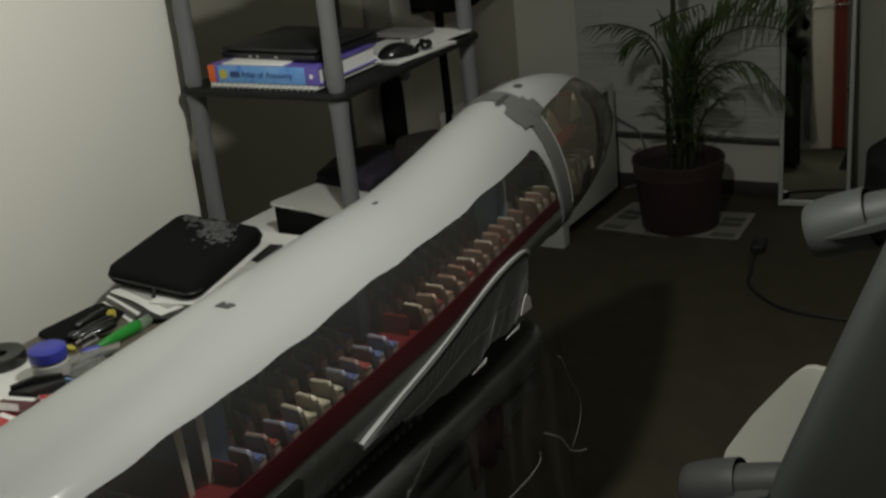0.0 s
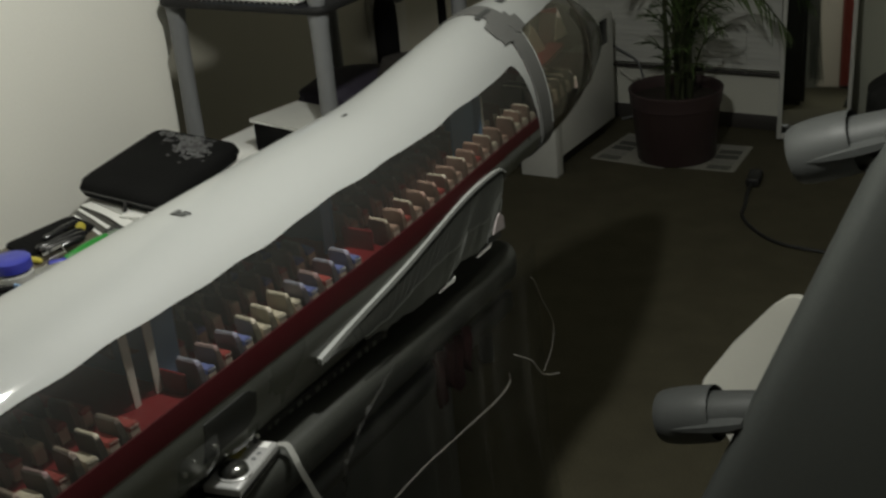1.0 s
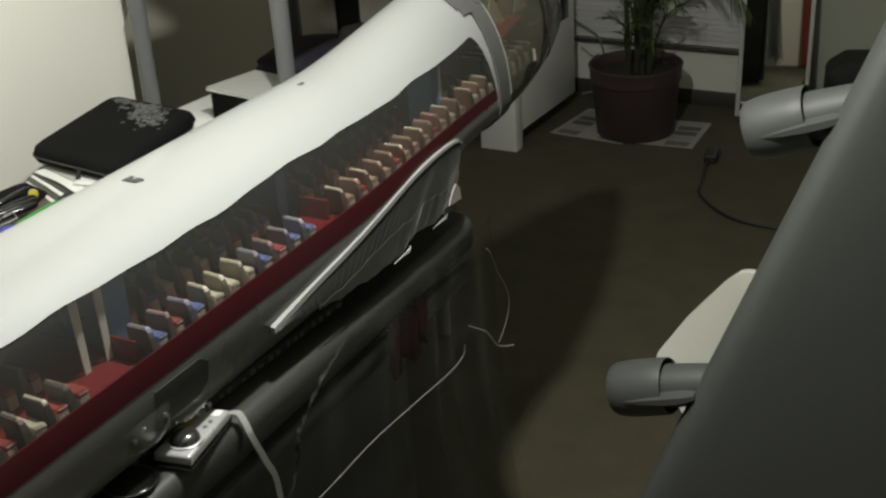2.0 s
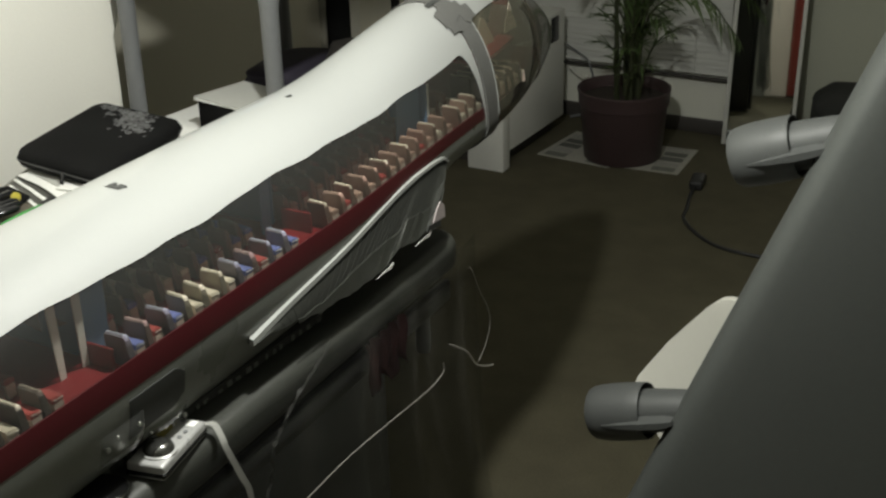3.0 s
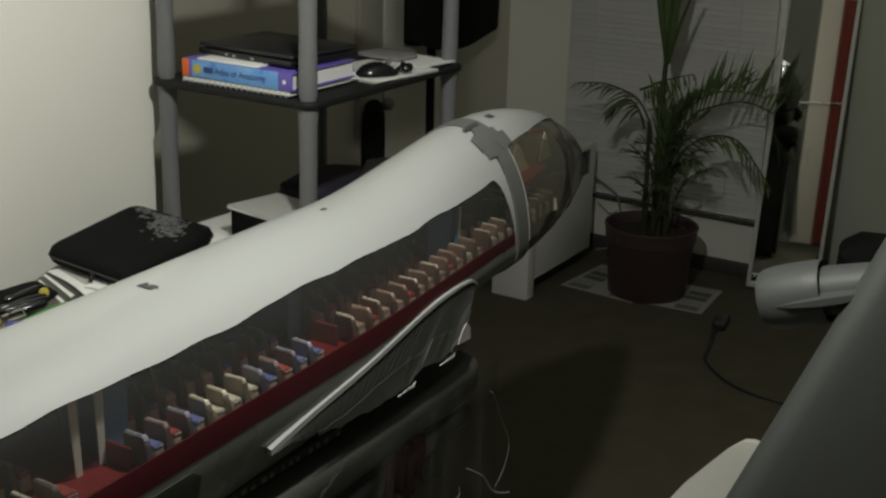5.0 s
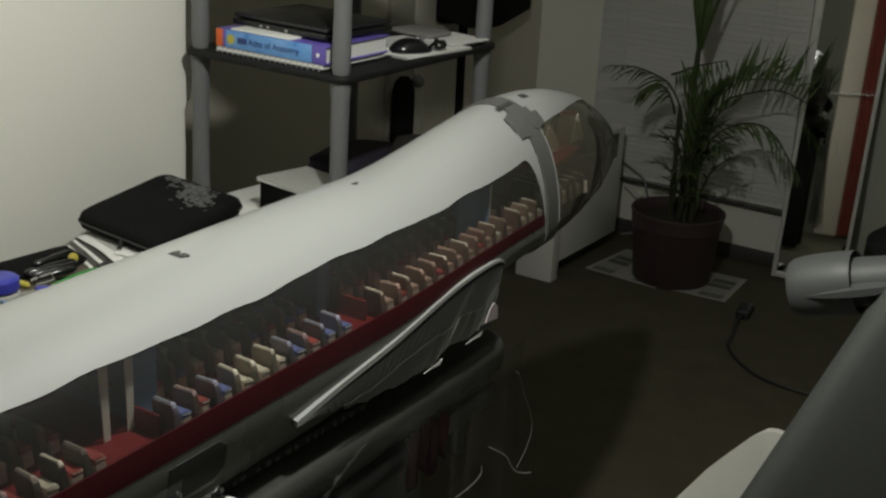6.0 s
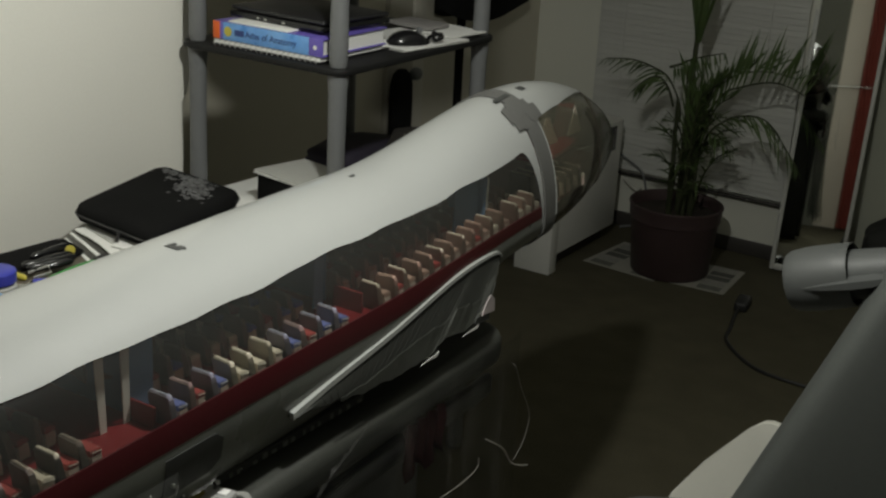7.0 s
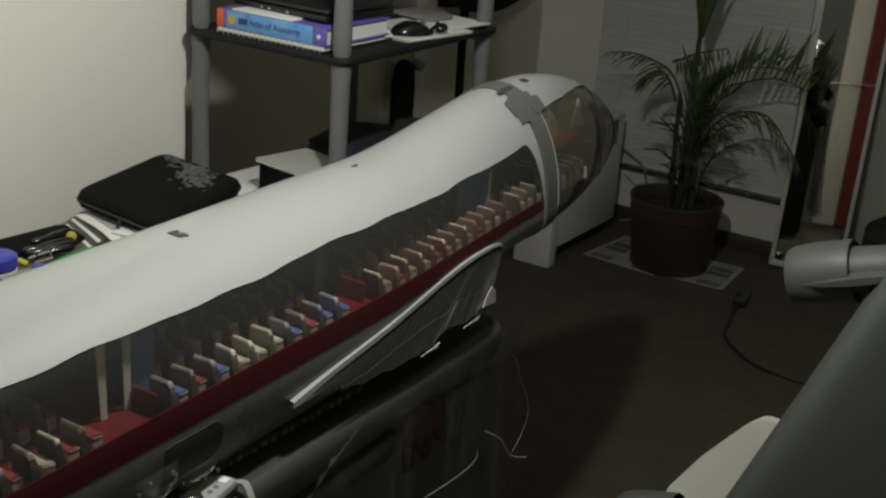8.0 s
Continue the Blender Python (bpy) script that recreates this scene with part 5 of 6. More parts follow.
part("coat_belt", bm, BLACK_FABRIC, coat, "long black belt hanging down")
nc = thing("narrow_case", (-2.29, 3.42, 0), "tall narrow black case leaning upright in the recess", "case")
bm = bmesh.new()
loops = []
for z, w in ((0.001, 0.85), (0.02, 1.0), (0.35, 1.0), (0.60, 1.0), (0.66, 0.95), (0.69, 0.75), (0.705, 0.4)):
    loops.append([Vector((-2.30 + 0.035 * w * math.cos(a), 3.41 + 0.045 * w * math.sin(a), z)) for a in [2 * math.pi * k / 16 for k in range(16)]])
rings(bm, loops)
part("case_body", bm, BLACK_FABRIC, nc)
bm = bmesh.new()
bmesh.ops.create_uvsphere(bm, u_segments=14, v_segments=8, radius=0.022)
bmesh.ops.translate(bm, verts=bm.verts, vec=(-2.285, 3.47, 0.685))
part("knob", bm, POST_GREY, nc, "grey round knob")
door = thing("recess_door", (X_REC, 3.2, 0), "grey painted flush door in the recess wall", "door", kind="structure")
part("door_leaf", new_box(X_REC + 0.001, X_REC + 0.022, 3.40, 3.53, 0.01, 2.0, bevel=0.003), mat("door_grey", (0.38, 0.365, 0.31), 0.6, vary=0.04), door)
part("door_jamb", new_box(X_REC + 0.001, X_REC + 0.03, 3.532, 3.60, 0, 2.05, bevel=0.004), mat("jamb_grey", (0.54, 0.52, 0.46), 0.6, vary=0.04), door)
for pts, lab in (([(-1.94, 4.38, 0.30), (-1.90, 4.40, 0.27), (-1.86, 4.41, 0.24), (-1.84, 4.41, 0.20), (-1.83, 4.42, 0.12), (-1.86, 4.42, 0.03), (-1.92, 4.40, 0.006)], "grey cord hanging behind the plant pot"), ([(-1.93, 4.41, 0.20), (-1.88, 4.42, 0.16), (-1.85, 4.42, 0.17), (-1.82, 4.42, 0.10), (-1.84, 4.42, 0.01)], "white cord hanging at the wall")):
    bm = bmesh.new()
    tube(bm, smooth_path(pts, 6), 0.0045, 7)
    solo("wall_cord", bm, WHITE_CORD if "white" in lab else POST_GREY, lab, "cord")

# ---- things on the black table ----
TZ0 = TZ + 0.0004
pc = thing("compact_camera", (-0.901, 0.958, TZ0), "small silver compact camera lying with its lens up", "camera")
m = Matrix.Translation((-0.901, 0.958, TZ0)) @ pose(0, 0, 0, 0, 0, 12)
part("camera_body", new_box(-0.024, 0.024, -0.052, 0.052, 0, 0.020, bevel=0.004, m=m, seg=3), SILVER, pc, "silver camera body")
part("side_band", new_box(-0.0246, 0.0246, -0.0526, 0.0526, 0.004, 0.010, bevel=0.001, m=m), BLACK_GLOSS, pc)
ml = m @ Matrix.Translation((0.002, -0.021, 0))
bm = bmesh.new()
lathe(bm, [(0.0215, 0.0202), (0.0215, 0.0216), (0.0205, 0.0222), (0.0185, 0.0222)], ml, 32)
part("lens_ring", bm, SILVER, pc)
bm = bmesh.new()
lathe(bm, [(0.0184, 0.0205), (0.0182, 0.0235), (0.0165, 0.0275), (0.013, 0.0305), (0.008, 0.0325), (0.002, 0.033)], ml, 32)
part("lens_dome", bm, mat("smoked_chrome", (0.22, 0.22, 0.21), 0.12, metal=0.9, vary=0.05, bump=0.0), pc, "shiny smoked lens dome")
part("flash", new_box(0.006, 0.018, 0.034, 0.047, 0.0202, 0.0210, bevel=0.0006, m=m), PAPER, pc, "white flash window")
part("sticker", new_box(-0.022, -0.006, 0.006, 0.036, 0.0202, 0.0208, m=m), mat("camera_sticker", (0.42, 0.36, 0.10), 0.5, vary=0.2, scale=120), pc, "faded yellow sticker", smooth=False)
for bx_, by_ in ((0.012, 0.010), (0.013, 0.022), (-0.002, 0.044)):
    bm = bmesh.new()
    lathe(bm, [(0.003, 0.0202), (0.003, 0.0212), (0.002, 0.0216)], m @ Matrix.Translation((bx_, by_, 0)), 14)
    part("button", bm, POST_GREY, pc)
for w0 in (0.003,):
    sp = smooth_path([m @ Vector((0.012, 0.051, 0.012)), Vector((-0.884, 1.018 + w0, 0.760)), Vector((-0.870, 1.014 + w0, 0.750)), Vector((-0.864, 1.014 + w0, 0.735)), Vector((-0.862, 1.031 + w0 * 1.3, 0.688)), Vector((-0.862, 1.045 + w0 * 1.6, 0.645)), Vector((-0.862, 1.05 + w0, 0.53))], 7)
    bm = bmesh.new()
    rings(bm, [[q + Vector((0, -0.0050, 0.001)), q + Vector((0, 0.0050, 0.001)), q + Vector((0.0012, 0.0050, -0.001)), q + Vector((0.0012, -0.0050, -0.001))] for q in sp])
    part("wrist_strap", bm, mat("strap_grey", (0.30, 0.30, 0.28), 0.85, vary=0.15), pc, "narrow grey wrist strap")
# glass disc at the table edge
cap = thing("lens_cap", (-0.914, 0.862, TZ0), "black glossy round cap with a thin chrome rim", "cap")
bm = bmesh.new()
lathe(bm, [(0.028, 0), (0.030, 0.003), (0.030, 0.007), (0.026, 0.009), (0.004, 0.0095)], Matrix.Translation((-0.914, 0.862, TZ0)), 32)
part("cap_body", bm, BLACK_GLOSS, cap)
bm = bmesh.new()
tube(bm, [Vector((-0.914 + 0.0305 * math.cos(a), 0.862 + 0.0305 * math.sin(a), TZ0 + 0.0065)) for a in [2 * math.pi * k / 40 for k in range(41)]], 0.0009, 5)
part("cap_rim", bm, METAL, cap)
# plastic film hung over the front of the table
film = thing("plastic_dust_sheet", (-0.86, 1.2, 0), "thin clear plastic sheet hanging down the table front", "plastic sheet")
bm = bmesh.new()
NX, NZ = 46, 14
rows_ = []
for j in range(NZ + 1):
    f = j / NZ
    z = TZ - 0.012 - f * 0.60
    row = []
    for i in range(NX + 1):
        y = 0.62 + 1.10 * i / NX
        fold = 0.012 * math.sin(i * 0.9 + 1.5 * math.sin(j * 0.3)) + 0.008 * noise.noise(Vector((i * 0.35, j * 0.22, 2.0)))
        x = TX1 - 0.045 * (y - 1.0) + 0.010 + 0.035 * f + fold * (0.3 + f)
        row.append(bm.verts.new((x, y + 0.015 * f * math.sin(i * 0.5), z + 0.02 * f * math.sin(i * 0.7))))
    rows_.append(row)
for a, b in zip(rows_, rows_[1:]):
    for i in range(NX):
        bm.faces.new((a[i], a[i + 1], b[i + 1], b[i]))
part("film", bm, FILM, film)
# wavy dark red sheet behind the film, painted as the deck band's reflection
bm = bmesh.new()
rows_ = []
for j in range(9):
    row = []
    for i in range(25):
        y = 1.365 + 0.0048 * i + 0.006 * math.sin(j * 0.8)
        row.append(bm.verts.new((TX1 - 0.045 * (y - 1.0) + 0.002 + 0.004 * math.sin(i * 1.1 + 0.2 * j) + 0.0006 * j, y, 0.700 - 0.010 * j - 0.012 * (j / 8) * math.sin(i * 0.55))))
    rows_.append(row)
for a, b in zip(rows_, rows_[1:]):
    for i in range(24):
        bm.faces.new((a[i], a[i + 1], b[i + 1], b[i]))
bmesh.ops.solidify(bm, geom=bm.faces[:], thickness=0.0012)
solo("red_reflection", bm, mat("reflection_red", (0.045, 0.005, 0.006), 0.9, vary=0.35, scale=30), "dark red sheet behind the plastic, standing in for the deck band's reflection", "rag")
for pts, r, lab in (([(-0.842, 1.586, 0.742), (-0.838, 1.592, 0.733), (-0.840, 1.618, 0.688), (-0.838, 1.640, 0.650), (-0.838, 1.648, 0.622), (-0.840, 1.638, 0.589), (-0.842, 1.614, 0.564)], 0.0005, "thin white string looping down at the table end"),
                    ([(-0.842, 1.520, 0.640), (-0.838, 1.564, 0.609), (-0.836, 1.580, 0.588), (-0.838, 1.601, 0.566), (-0.836, 1.625, 0.552), (-0.838, 1.657, 0.538)], 0.0011, "loose end of white string sticking out"),
                    ([(-0.848, 1.512, 0.610), (-0.848, 1.509, 0.594), (-0.848, 1.465, 0.587), (-0.848, 1.367, 0.591), (-0.848, 1.248, 0.595), (-0.848, 1.146, 0.589), (-0.848, 1.05, 0.585)], 0.0007, "thin white cord stretched along the table front")):
    bm = bmesh.new()
    tube(bm, smooth_path(pts, 7), r, 6)
    solo("white_string", bm, mat("dull_string", (0.30, 0.285, 0.255), 0.8, vary=0.15), lab, "string")
# crinkled clear tie on the table front
bm = bmesh.new()
tie = smooth_path([(-0.892, 1.282, 0.750), (-0.868, 1.212, 0.749), (-0.858, 1.155, 0.738), (-0.856, 1.106, 0.706), (-0.854, 1.090, 0.690), (-0.856, 1.084, 0.652), (-0.854, 1.060, 0.62), (-0.856, 1.050, 0.56)], 6)
rings(bm, [[q + Vector((0.003 * math.sin(2.1 * i), -0.0015 - 0.002 * math.sin(1.3 * i), 0)), q + Vector((0.003, 0.0015 + 0.002 * math.sin(1.9 * i), 0)), q + Vector((0.0005, 0.002, 0))] for i, q in enumerate(tie)])
solo("plastic_tie", bm, clear("tie_clear", (0.75, 0.75, 0.73), 0.2, body=0.03, body_color=(0.5, 0.5, 0.48)), "crinkled clear plastic tie hanging on the table front", "plastic tie")

# ---- potted palm on newspapers ----
PX, PY = -1.575, 4.08
for x0, x1, y0, y1, a, z in ((-1.845, -1.56, 3.955, 4.25, -5, 0.0005), (-1.605, -1.34, 3.968, 4.235, 4, 0.0022)):
    t = thing("newspaper", ((x0 + x1) / 2, (y0 + y1) / 2, z), "spread grey newspaper sheet under the plant pot", "newspaper", "newspapers")
    m = Matrix.Translation(((x0 + x1) / 2, (y0 + y1) / 2, z)) @ pose(0, 0, 0, 0, 0, a)
    w, d = (x1 - x0) / 2, (y1 - y0) / 2
    part("sheet", new_box(-w, w, -d, d, 0, 0.0012, m=m), NEWS, t, smooth=False)
    for ix in (-1, 1):
        for k in range(5):
            ly = -d + 0.014 + k * 0.052
            cx_ = ix * (w - 0.060)
            if k in (0, 2, 3):
                part("news_picture", new_box(cx_ - 0.042, cx_ + 0.040, ly, ly + 0.042, 0.0013, 0.0016, m=m), NEWS_INK if k else mat("news_photo", (0.17, 0.17, 0.15), 0.85, vary=0.35, scale=60), t, smooth=False)
            else:
                for q in range(5):
                    part("text_line", new_box(cx_ - 0.045, cx_ + 0.040 - 0.01 * (q == 3), ly + q * 0.009, ly + q * 0.009 + 0.005, 0.0013, 0.0015, m=m), mat("news_text", (0.26, 0.26, 0.24), 0.85, vary=0.2), t, smooth=False)
pot = thing("plant_pot", (PX, PY, 0.004), "large dark plum plastic plant pot filled with soil", "plant pot")
bm = bmesh.new()
m = Matrix.Translation((PX, PY, 0.004))
lathe(bm, [(0.05, 0.0), (0.130, 0.0), (0.136, 0.006), (0.152, 0.190), (0.154, 0.194), (0.158, 0.198), (0.160, 0.236), (0.164, 0.246), (0.163, 0.251), (0.158, 0.252), (0.153, 0.246), (0.150, 0.20), (0.148, 0.18)], m, 48)
part("pot_wall", bm, POT, pot)
bm = bmesh.new()
lathe(bm, [(0.151, 0.195), (0.152, 0.212), (0.10, 0.218), (0.03, 0.222)], m, 32)
part("soil", bm, SOIL, pot, "dark soil")

palm = thing("potted_palm", (PX, PY, 0.20), "green potted palm with arching feathery fronds", "palm")


def frond(pts, n, length, up, droop, spread=1.0, side=(0, 1, 0), ahead=0.85, start=0.3, width=1.0):
    """An arching stalk with a row of narrow leaflets on both sides."""
    line = smooth_path(pts, 10)
    k = len(line)
    bm = bmesh.new()
    tube(bm, line, [0.0038 * (1 - 0.8 * i / (k - 1)) + 0.001 for i in range(k)], 7)
    st = part("frond_stalk", bm, STALK, palm)
    bm = bmesh.new()
    first = int(k * start)
    for i in range(n):
        f = i / (n - 1)
        q = first + (k - 1 - first) * f
        i0 = min(int(q), k - 2)
        p = line[i0].lerp(line[i0 + 1], q - i0)
        d = (line[min(i0 + 2, k - 1)] - line[max(i0 - 1, 0)]).normalized()
        sd = d.cross(Vector((0, 0, 1)))
        if sd.length < 0.1:
            sd = Vector(side)
        sd.normalize()
        for s in (-1, 1):
            ln = length * (0.45 + 0.55 * math.sin(math.pi * min(0.12 + f * 0.95, 1))) * random.uniform(0.65, 1.2)
            w = (ln * 0.036 + 0.0018) * width
            out = (sd * s * spread * random.uniform(0.4, 1.0) + d * ahead * random.uniform(0.6, 1.4) + Vector((random.uniform(-0.12, 0.12), random.uniform(-0.12, 0.12), up + random.uniform(-0.25, 0.25)))).normalized()
            nv = out.cross(d).normalized()
            wv = nv.cross(out).normalized()
            prev = []
            for j in range(5):
                u = j / 4
                c = p + out * ln * u + Vector((0, 0, -droop * ln * u * u))
                ww = w * (0.35 + 1.6 * u) if u < 0.4 else w * max(1.0 - (u - 0.4) / 0.6, 0.02)
                prev.append((c - wv * ww, c + nv * ww * 0.35, c + wv * ww))
            vs = [[bm.verts.new(x) for x in r] for r in prev]
            for a, b in zip(vs, vs[1:]):
                bm.faces.new((a[0], a[1], b[1], b[0]))
                bm.faces.new((a[1], a[2], b[2], b[1]))
    part("frond_blade", bm, LEAF, palm)


random.seed(11)
B = Vector((PX, PY, 0.20))
# upright stems in the pot
P = Vector((PX, PY, 0))
for pts, r in ((((0.01, 0, 0.19), (0.005, 0.0, 0.42), (0.005, -0.01, 0.62), (0.011, -0.02, 0.84)), 0.015),
               (((-0.02, -0.02, 0.19), (-0.02, -0.03, 0.40), (-0.022, -0.04, 0.56), (-0.02, -0.05, 0.63)), 0.010),
               (((0.05, 0.0, 0.19), (0.055, -0.01, 0.40), (0.06, -0.01, 0.52), (0.085, -0.02, 0.59)), 0.011),
               (((0.035, -0.03, 0.19), (0.04, -0.04, 0.36), (0.05, -0.05, 0.46), (0.08, -0.06, 0.53)), 0.010),
               (((0.0, 0.03, 0.19), (-0.005, 0.03, 0.40), (-0.01, 0.03, 0.55), (0.0, 0.02, 0.70)), 0.012),
               (((0.03, 0.02, 0.19), (0.03, 0.02, 0.45), (0.03, 0.01, 0.60), (0.05, 0.0, 0.68)), 0.010),
               (((-0.01, -0.05, 0.19), (0.0, -0.06, 0.33), (0.02, -0.07, 0.42), (0.03, -0.08, 0.47)), 0.008)):
    bm = bmesh.new()
    ln = smooth_path([P + Vector(v) for v in pts], 6)
    tube(bm, ln, [r * (1 - 0.45 * i / (len(ln) - 1)) for i in range(len(ln))], 9)
    part("stem", bm, STALK, palm)


def at(*vs):
    return [P + Vector(v) for v in vs]


frond(at((-0.005, -0.05, 0.55), (-0.013, -0.06, 0.621), (-0.059, -0.06, 0.695), (-0.117, -0.06, 0.722), (-0.192, -0.06, 0.736), (-0.290, -0.06, 0.727)), 18, 0.115, -0.15, 0.5, ahead=0.9, start=0.34, width=0.75)
frond(at((-0.03, -0.06, 0.60), (-0.05, -0.07, 0.66), (-0.08, -0.08, 0.695), (-0.115, -0.09, 0.690), (-0.155, -0.10, 0.655)), 13, 0.10, -0.35, 0.4, ahead=0.8, start=0.2, width=1.1)
frond(at((-0.07, -0.03, 0.725), (-0.031, -0.03, 0.743), (0.007, -0.03, 0.764), (0.055, -0.03, 0.781), (0.115, -0.03, 0.800)), 14, 0.09, -1.1, 0.1, spread=0.35, ahead=0.3, start=0.1)
frond(at((0.06, -0.03, 0.50), (0.076, -0.04, 0.575), (0.133, -0.04, 0.668), (0.187, -0.04, 0.700), (0.279, -0.04, 0.730), (0.345, -0.04, 0.726), (0.398, -0.04, 0.707)), 18, 0.215, 1.5, 0.03, spread=0.25, ahead=0.45, start=0.25, width=0.55)
frond(at((0.05, 0.0, 0.55), (0.08, 0.03, 0.66), (0.14, 0.06, 0.72), (0.23, 0.08, 0.74), (0.33, 0.09, 0.73)), 11, 0.15, 0.7, 0.12, spread=0.5, ahead=0.7, start=0.3, width=0.6)
frond(at((0.09, -0.05, 0.48), (0.116, -0.08, 0.542), (0.177, -0.08, 0.599), (0.251, -0.08, 0.621), (0.311, -0.08, 0.606), (0.377, -0.08, 0.534), (0.422, -0.08, 0.480)), 20, 0.105, -0.55, 0.3, ahead=0.85, start=0.22, width=0.85)
frond(at((0.04, -0.06, 0.42), (0.07, -0.08, 0.50), (0.11, -0.10, 0.545), (0.17, -0.12, 0.54), (0.21, -0.13, 0.50)), 9, 0.09, -0.2, 0.4, ahead=0.9)
# the bushy middle
for k in range(9):
    lx, ly = random.uniform(-0.03, 0.11), random.uniform(-0.12, 0.03)
    z0 = random.uniform(0.34, 0.46)
    z1 = z0 + random.uniform(0.20, 0.30)
    frond(at((0.02 + lx * 0.3, ly * 0.3, z0), (0.02 + lx * 0.6, ly * 0.7, (z0 + z1) / 2), (0.02 + lx, ly, z1), (0.03 + lx * 1.5, ly * 1.2, z1 + 0.05)), 8, 0.13, 0.55, 0.1, spread=0.5, ahead=0.8, width=0.95, start=0.25)
frond(at((0.03, -0.06, 0.22), (0.055, -0.10, 0.32), (0.09, -0.13, 0.375), (0.17, -0.15, 0.385)), 10, 0.09, 0.0, 0.4)
frond(at((0.0, -0.05, 0.22), (0.0, -0.10, 0.36), (0.03, -0.14, 0.43), (0.08, -0.17, 0.44)), 8, 0.10, 0.1, 0.4)
frond(at((0.06, -0.02, 0.22), (0.10, -0.05, 0.38), (0.15, -0.07, 0.46), (0.21, -0.08, 0.50)), 9, 0.10, 0.2, 0.3)
for k in range(16):
    side_ = 1 if k % 5 else -1
    z0 = random.uniform(0.30, 0.44)
    rise, reach = random.uniform(0.10, 0.22), side_ * random.uniform(0.05, 0.15)
    ly = random.uniform(-0.10, 0.04)
    frond(at((0.02 + random.uniform(-0.03, 0.04), ly * 0.2, z0), (0.02 + reach * 0.3, ly * 0.6, z0 + rise * 0.6), (0.02 + reach * 0.7, ly, z0 + rise), (0.02 + reach * 1.1, ly * 1.3, z0 + rise * 1.05)), 11, 0.085, 0.1, 0.25, spread=0.7, ahead=0.8, start=0.15, width=0.9)
# the young spear: broad upright blades
for dx, dy, lean, ln_, w in ((0.0, 0.0, -0.06, 0.34, 0.016), (0.01, -0.01, 0.09, 0.36, 0.015), (0.005, 0.01, 0.02, 0.42, 0.019), (0.0, -0.01, 0.17, 0.34, 0.012), (-0.005, 0.0, -0.15, 0.36, 0.011), (0.01, 0.0, 0.28, 0.26, 0.006)):
    bm = bmesh.new()
    prev = None
    for j in range(9):
        u = j / 8
        c = P + Vector((0.011 + dx + lean * ln_ * u * (0.6 + 0.5 * u), -0.02 + dy - 0.03 * u, 0.82 + ln_ * u))
        ww = w * (0.25 + 2.2 * u) if u < 0.4 else w * (1.13 - 0.9 * (u - 0.4) ** 1.2)
        row = [bm.verts.new(c + Vector((-ww, 0.004, 0))), bm.verts.new(c + Vector((0, -0.006, 0))), bm.verts.new(c + Vector((ww, 0.004, 0)))]
        if prev:
            bm.faces.new((prev[0], prev[1], row[1], row[0]))
            bm.faces.new((prev[1], prev[2], row[2], row[1]))
        prev = row
    part("leaf_blade", bm, LEAF, palm)
frond(at((0.0, 0.0, 0.90), (-0.04, 0.02, 1.12), (-0.13, 0.04, 1.27), (-0.27, 0.06, 1.33)), 16, 0.16, 0.0, 0.4, start=0.45)
frond(at((0.02, 0.0, 0.95), (0.06, 0.02, 1.15), (0.14, 0.04, 1.28), (0.26, 0.06, 1.33)), 16, 0.16, 0.2, 0.3, start=0.45)

# ---- plug and cord on the carpet ----
pg = thing("power_plug", (-1.235, 3.92, 0), "black extension socket lying on the carpet with its cord", "plug")
m = Matrix.Translation((-1.238, 3.91, 0.0)) @ pose(0, 0, 0, 0, 0, 10)
part("plug_body", new_box(-0.022, 0.022, -0.045, 0.05, 0.0, 0.032, bevel=0.008, m=m, seg=3), CORD, pg)
part("plug_face", new_box(-0.016, 0.016, 0.0505, 0.060, 0.004, 0.028, bevel=0.003, m=m), BLACK_GLOSS, pg)
for x in (-0.007, 0.007):
    part("prong", new_box(x - 0.0015, x + 0.0015, 0.0605, 0.075, 0.012, 0.020, m=m), METAL, pg, smooth=False)
bm = bmesh.new()
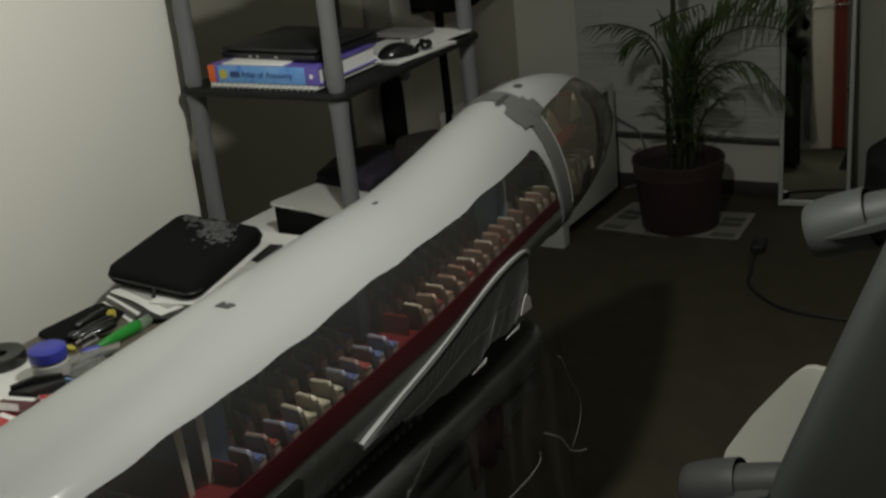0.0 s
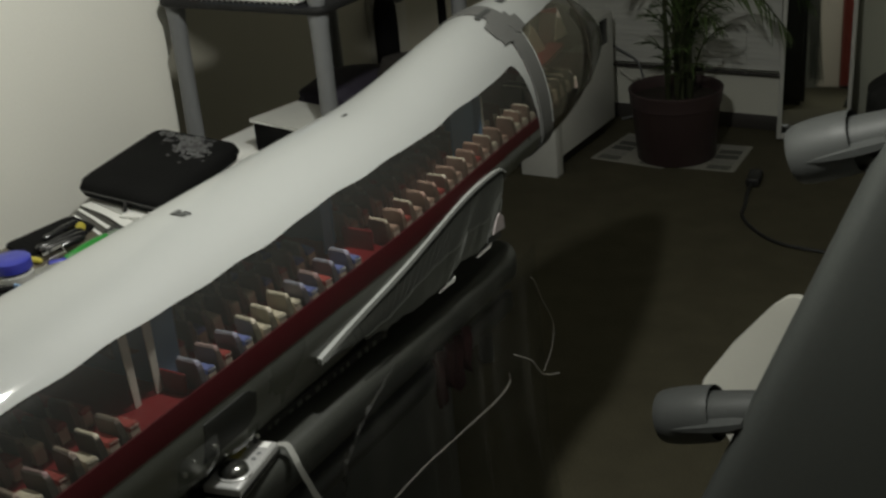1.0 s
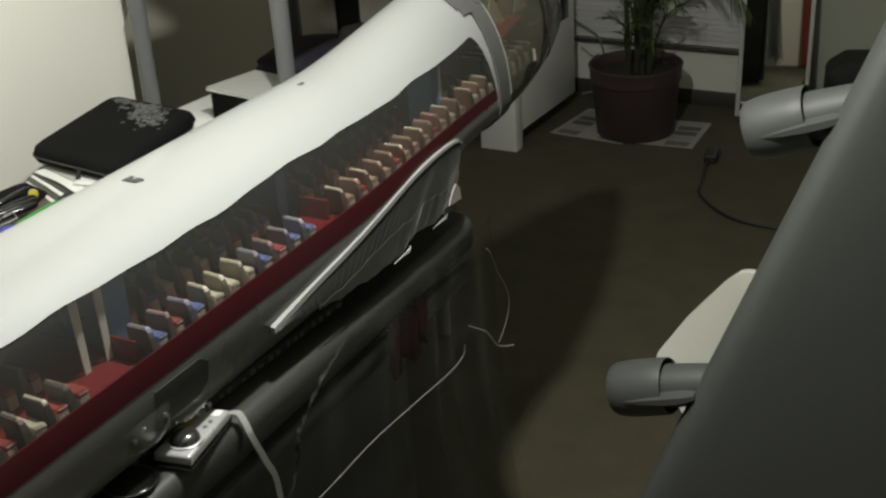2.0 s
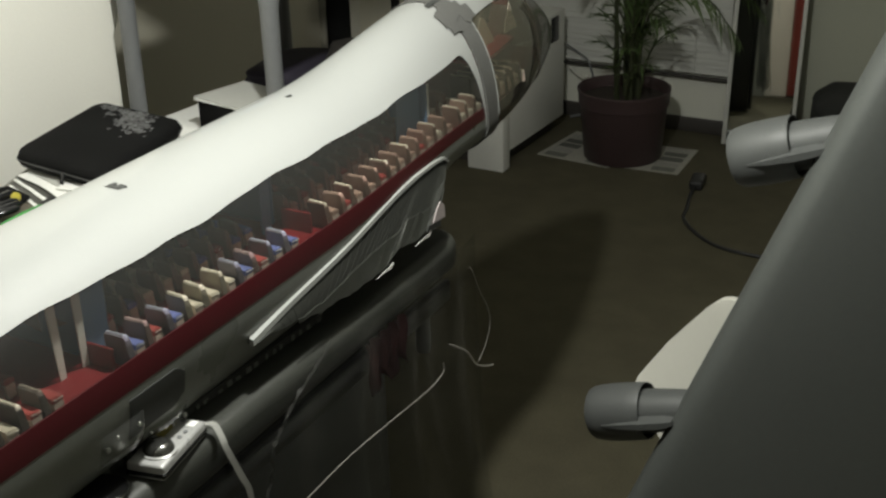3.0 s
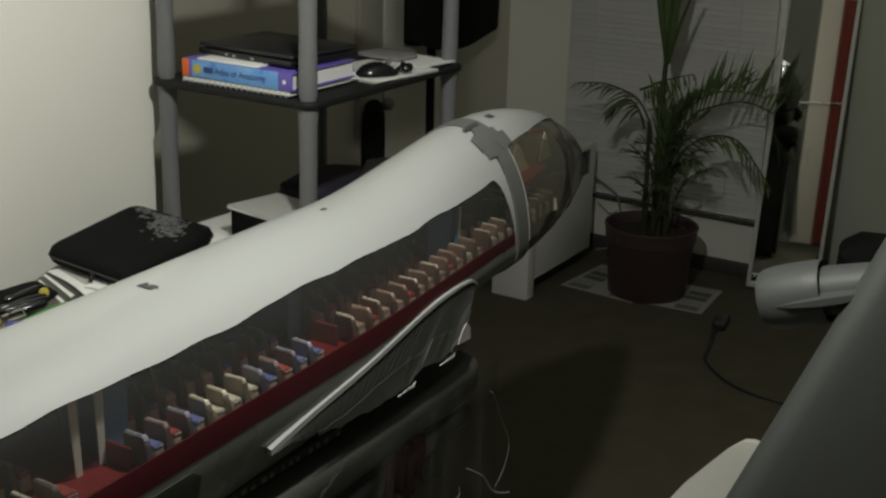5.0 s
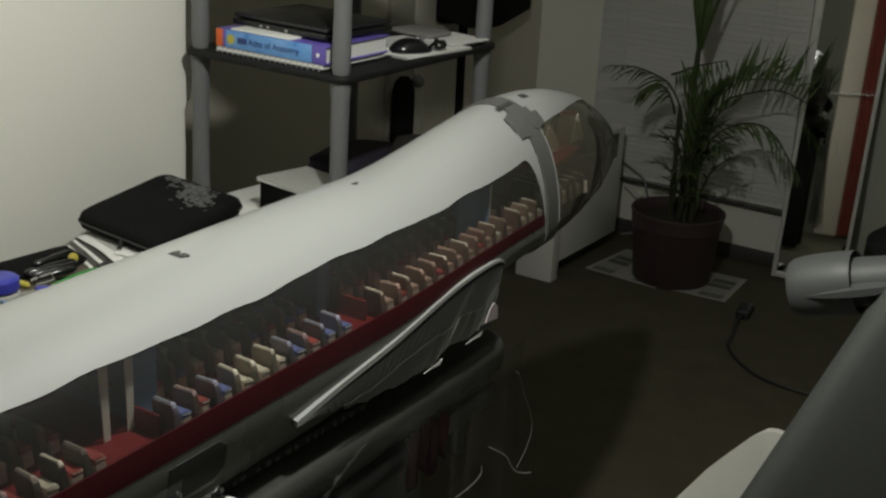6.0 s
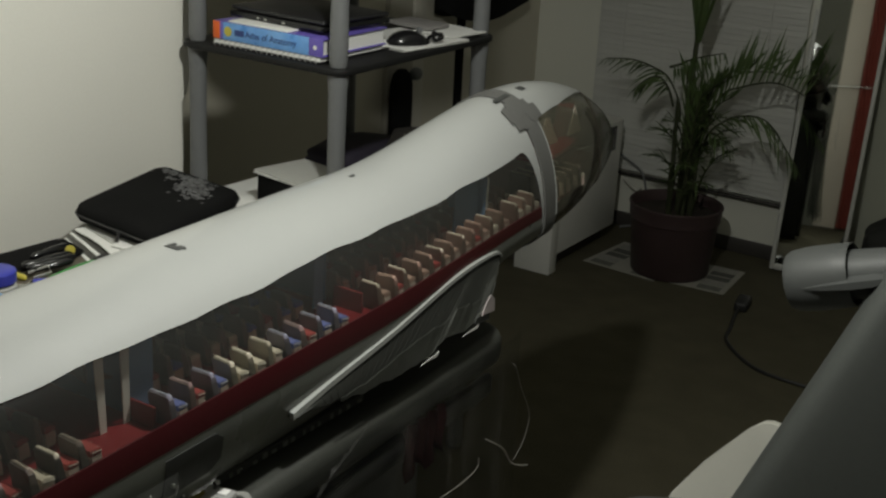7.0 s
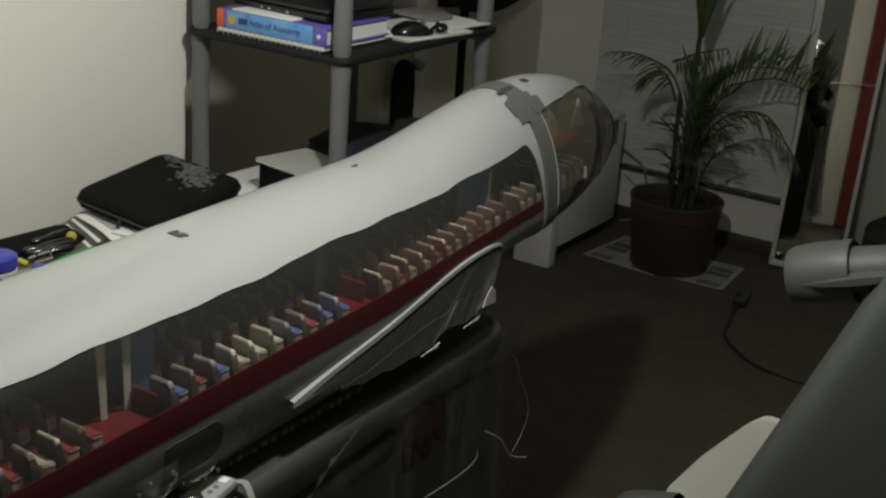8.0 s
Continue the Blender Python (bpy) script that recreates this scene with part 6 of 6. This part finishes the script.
tube(bm, smooth_path([(-1.235, 3.87, 0.014), (-1.225, 3.80, 0.007), (-1.20, 3.70, 0.006), (-1.183, 3.62, 0.006), (-1.125, 3.535, 0.006), (-1.027, 3.455, 0.006), (-0.90, 3.43, 0.006), (-0.70, 3.44, 0.006), (-0.40, 3.50, 0.006), (-0.05, 3.45, 0.006)], 8), 0.0055, 8)
part("cord", bm, CORD, pg, "black rubber cord")
soft_bag("black_bag", (-0.845, 4.42, 0.0), (0.33, 0.24, 0.26), 15, mat("charcoal_cloth", (0.026, 0.027, 0.025), 0.9, vary=0.25, grain=300, bump=0.4), "slumped black bag on the floor beside the mirror", seed=6)

# ---- far corner behind the camera, seen in the mirror ----
dr = thing("cream_door", (-0.44, Y_R, 0), "open cream-painted door leaf by the wall", "door", kind="structure")
part("door_leaf", new_box(-0.525, -0.360, Y_R + 0.002, Y_R + 0.045, 0.01, 2.02, bevel=0.004), DOOR_WHITE, dr)
cu = thing("red_curtain", (-0.30, Y_R + 0.04, 0), "hanging orange-red curtain beside the cream door", "curtain")
bm = bmesh.new()
loops = []
for z in (0.02, 0.7, 1.4, 1.99):
    f = [(-0.355 + 0.105 * i / 24, Y_R + 0.045 + 0.018 * math.sin(i * 0.95)) for i in range(25)]
    loops.append([Vector((x, y, z)) for x, y in f] + [Vector((x, y - 0.003, z)) for x, y in reversed(f)])
rings(bm, loops)
part("curtain_cloth", bm, CURTAIN_RED, cu)
bm = bmesh.new()
tube(bm, [(-0.358, Y_R + 0.04, 2.0), (-0.21, Y_R + 0.04, 2.0)], 0.008, 8)
part("curtain_rod", bm, METAL, cu)
rail = thing("towel_rail", (-0.44, Y_R + 0.10, 1.14), "thin metal rail mounted across the cream door", "rail")
bm = bmesh.new()
tube(bm, [(-0.64, Y_R + 0.10, 1.128), (-0.25, Y_R + 0.10, 1.16)], 0.006, 8)
part("rail_bar", bm, METAL, rail)
for x in (-0.50, -0.38):
    bm = bmesh.new()
    tube(bm, [(x, Y_R + 0.045, 1.180 + 0.082 * x), (x, Y_R + 0.10, 1.180 + 0.082 * x)], 0.005, 8)
    part("bracket", bm, METAL, rail)
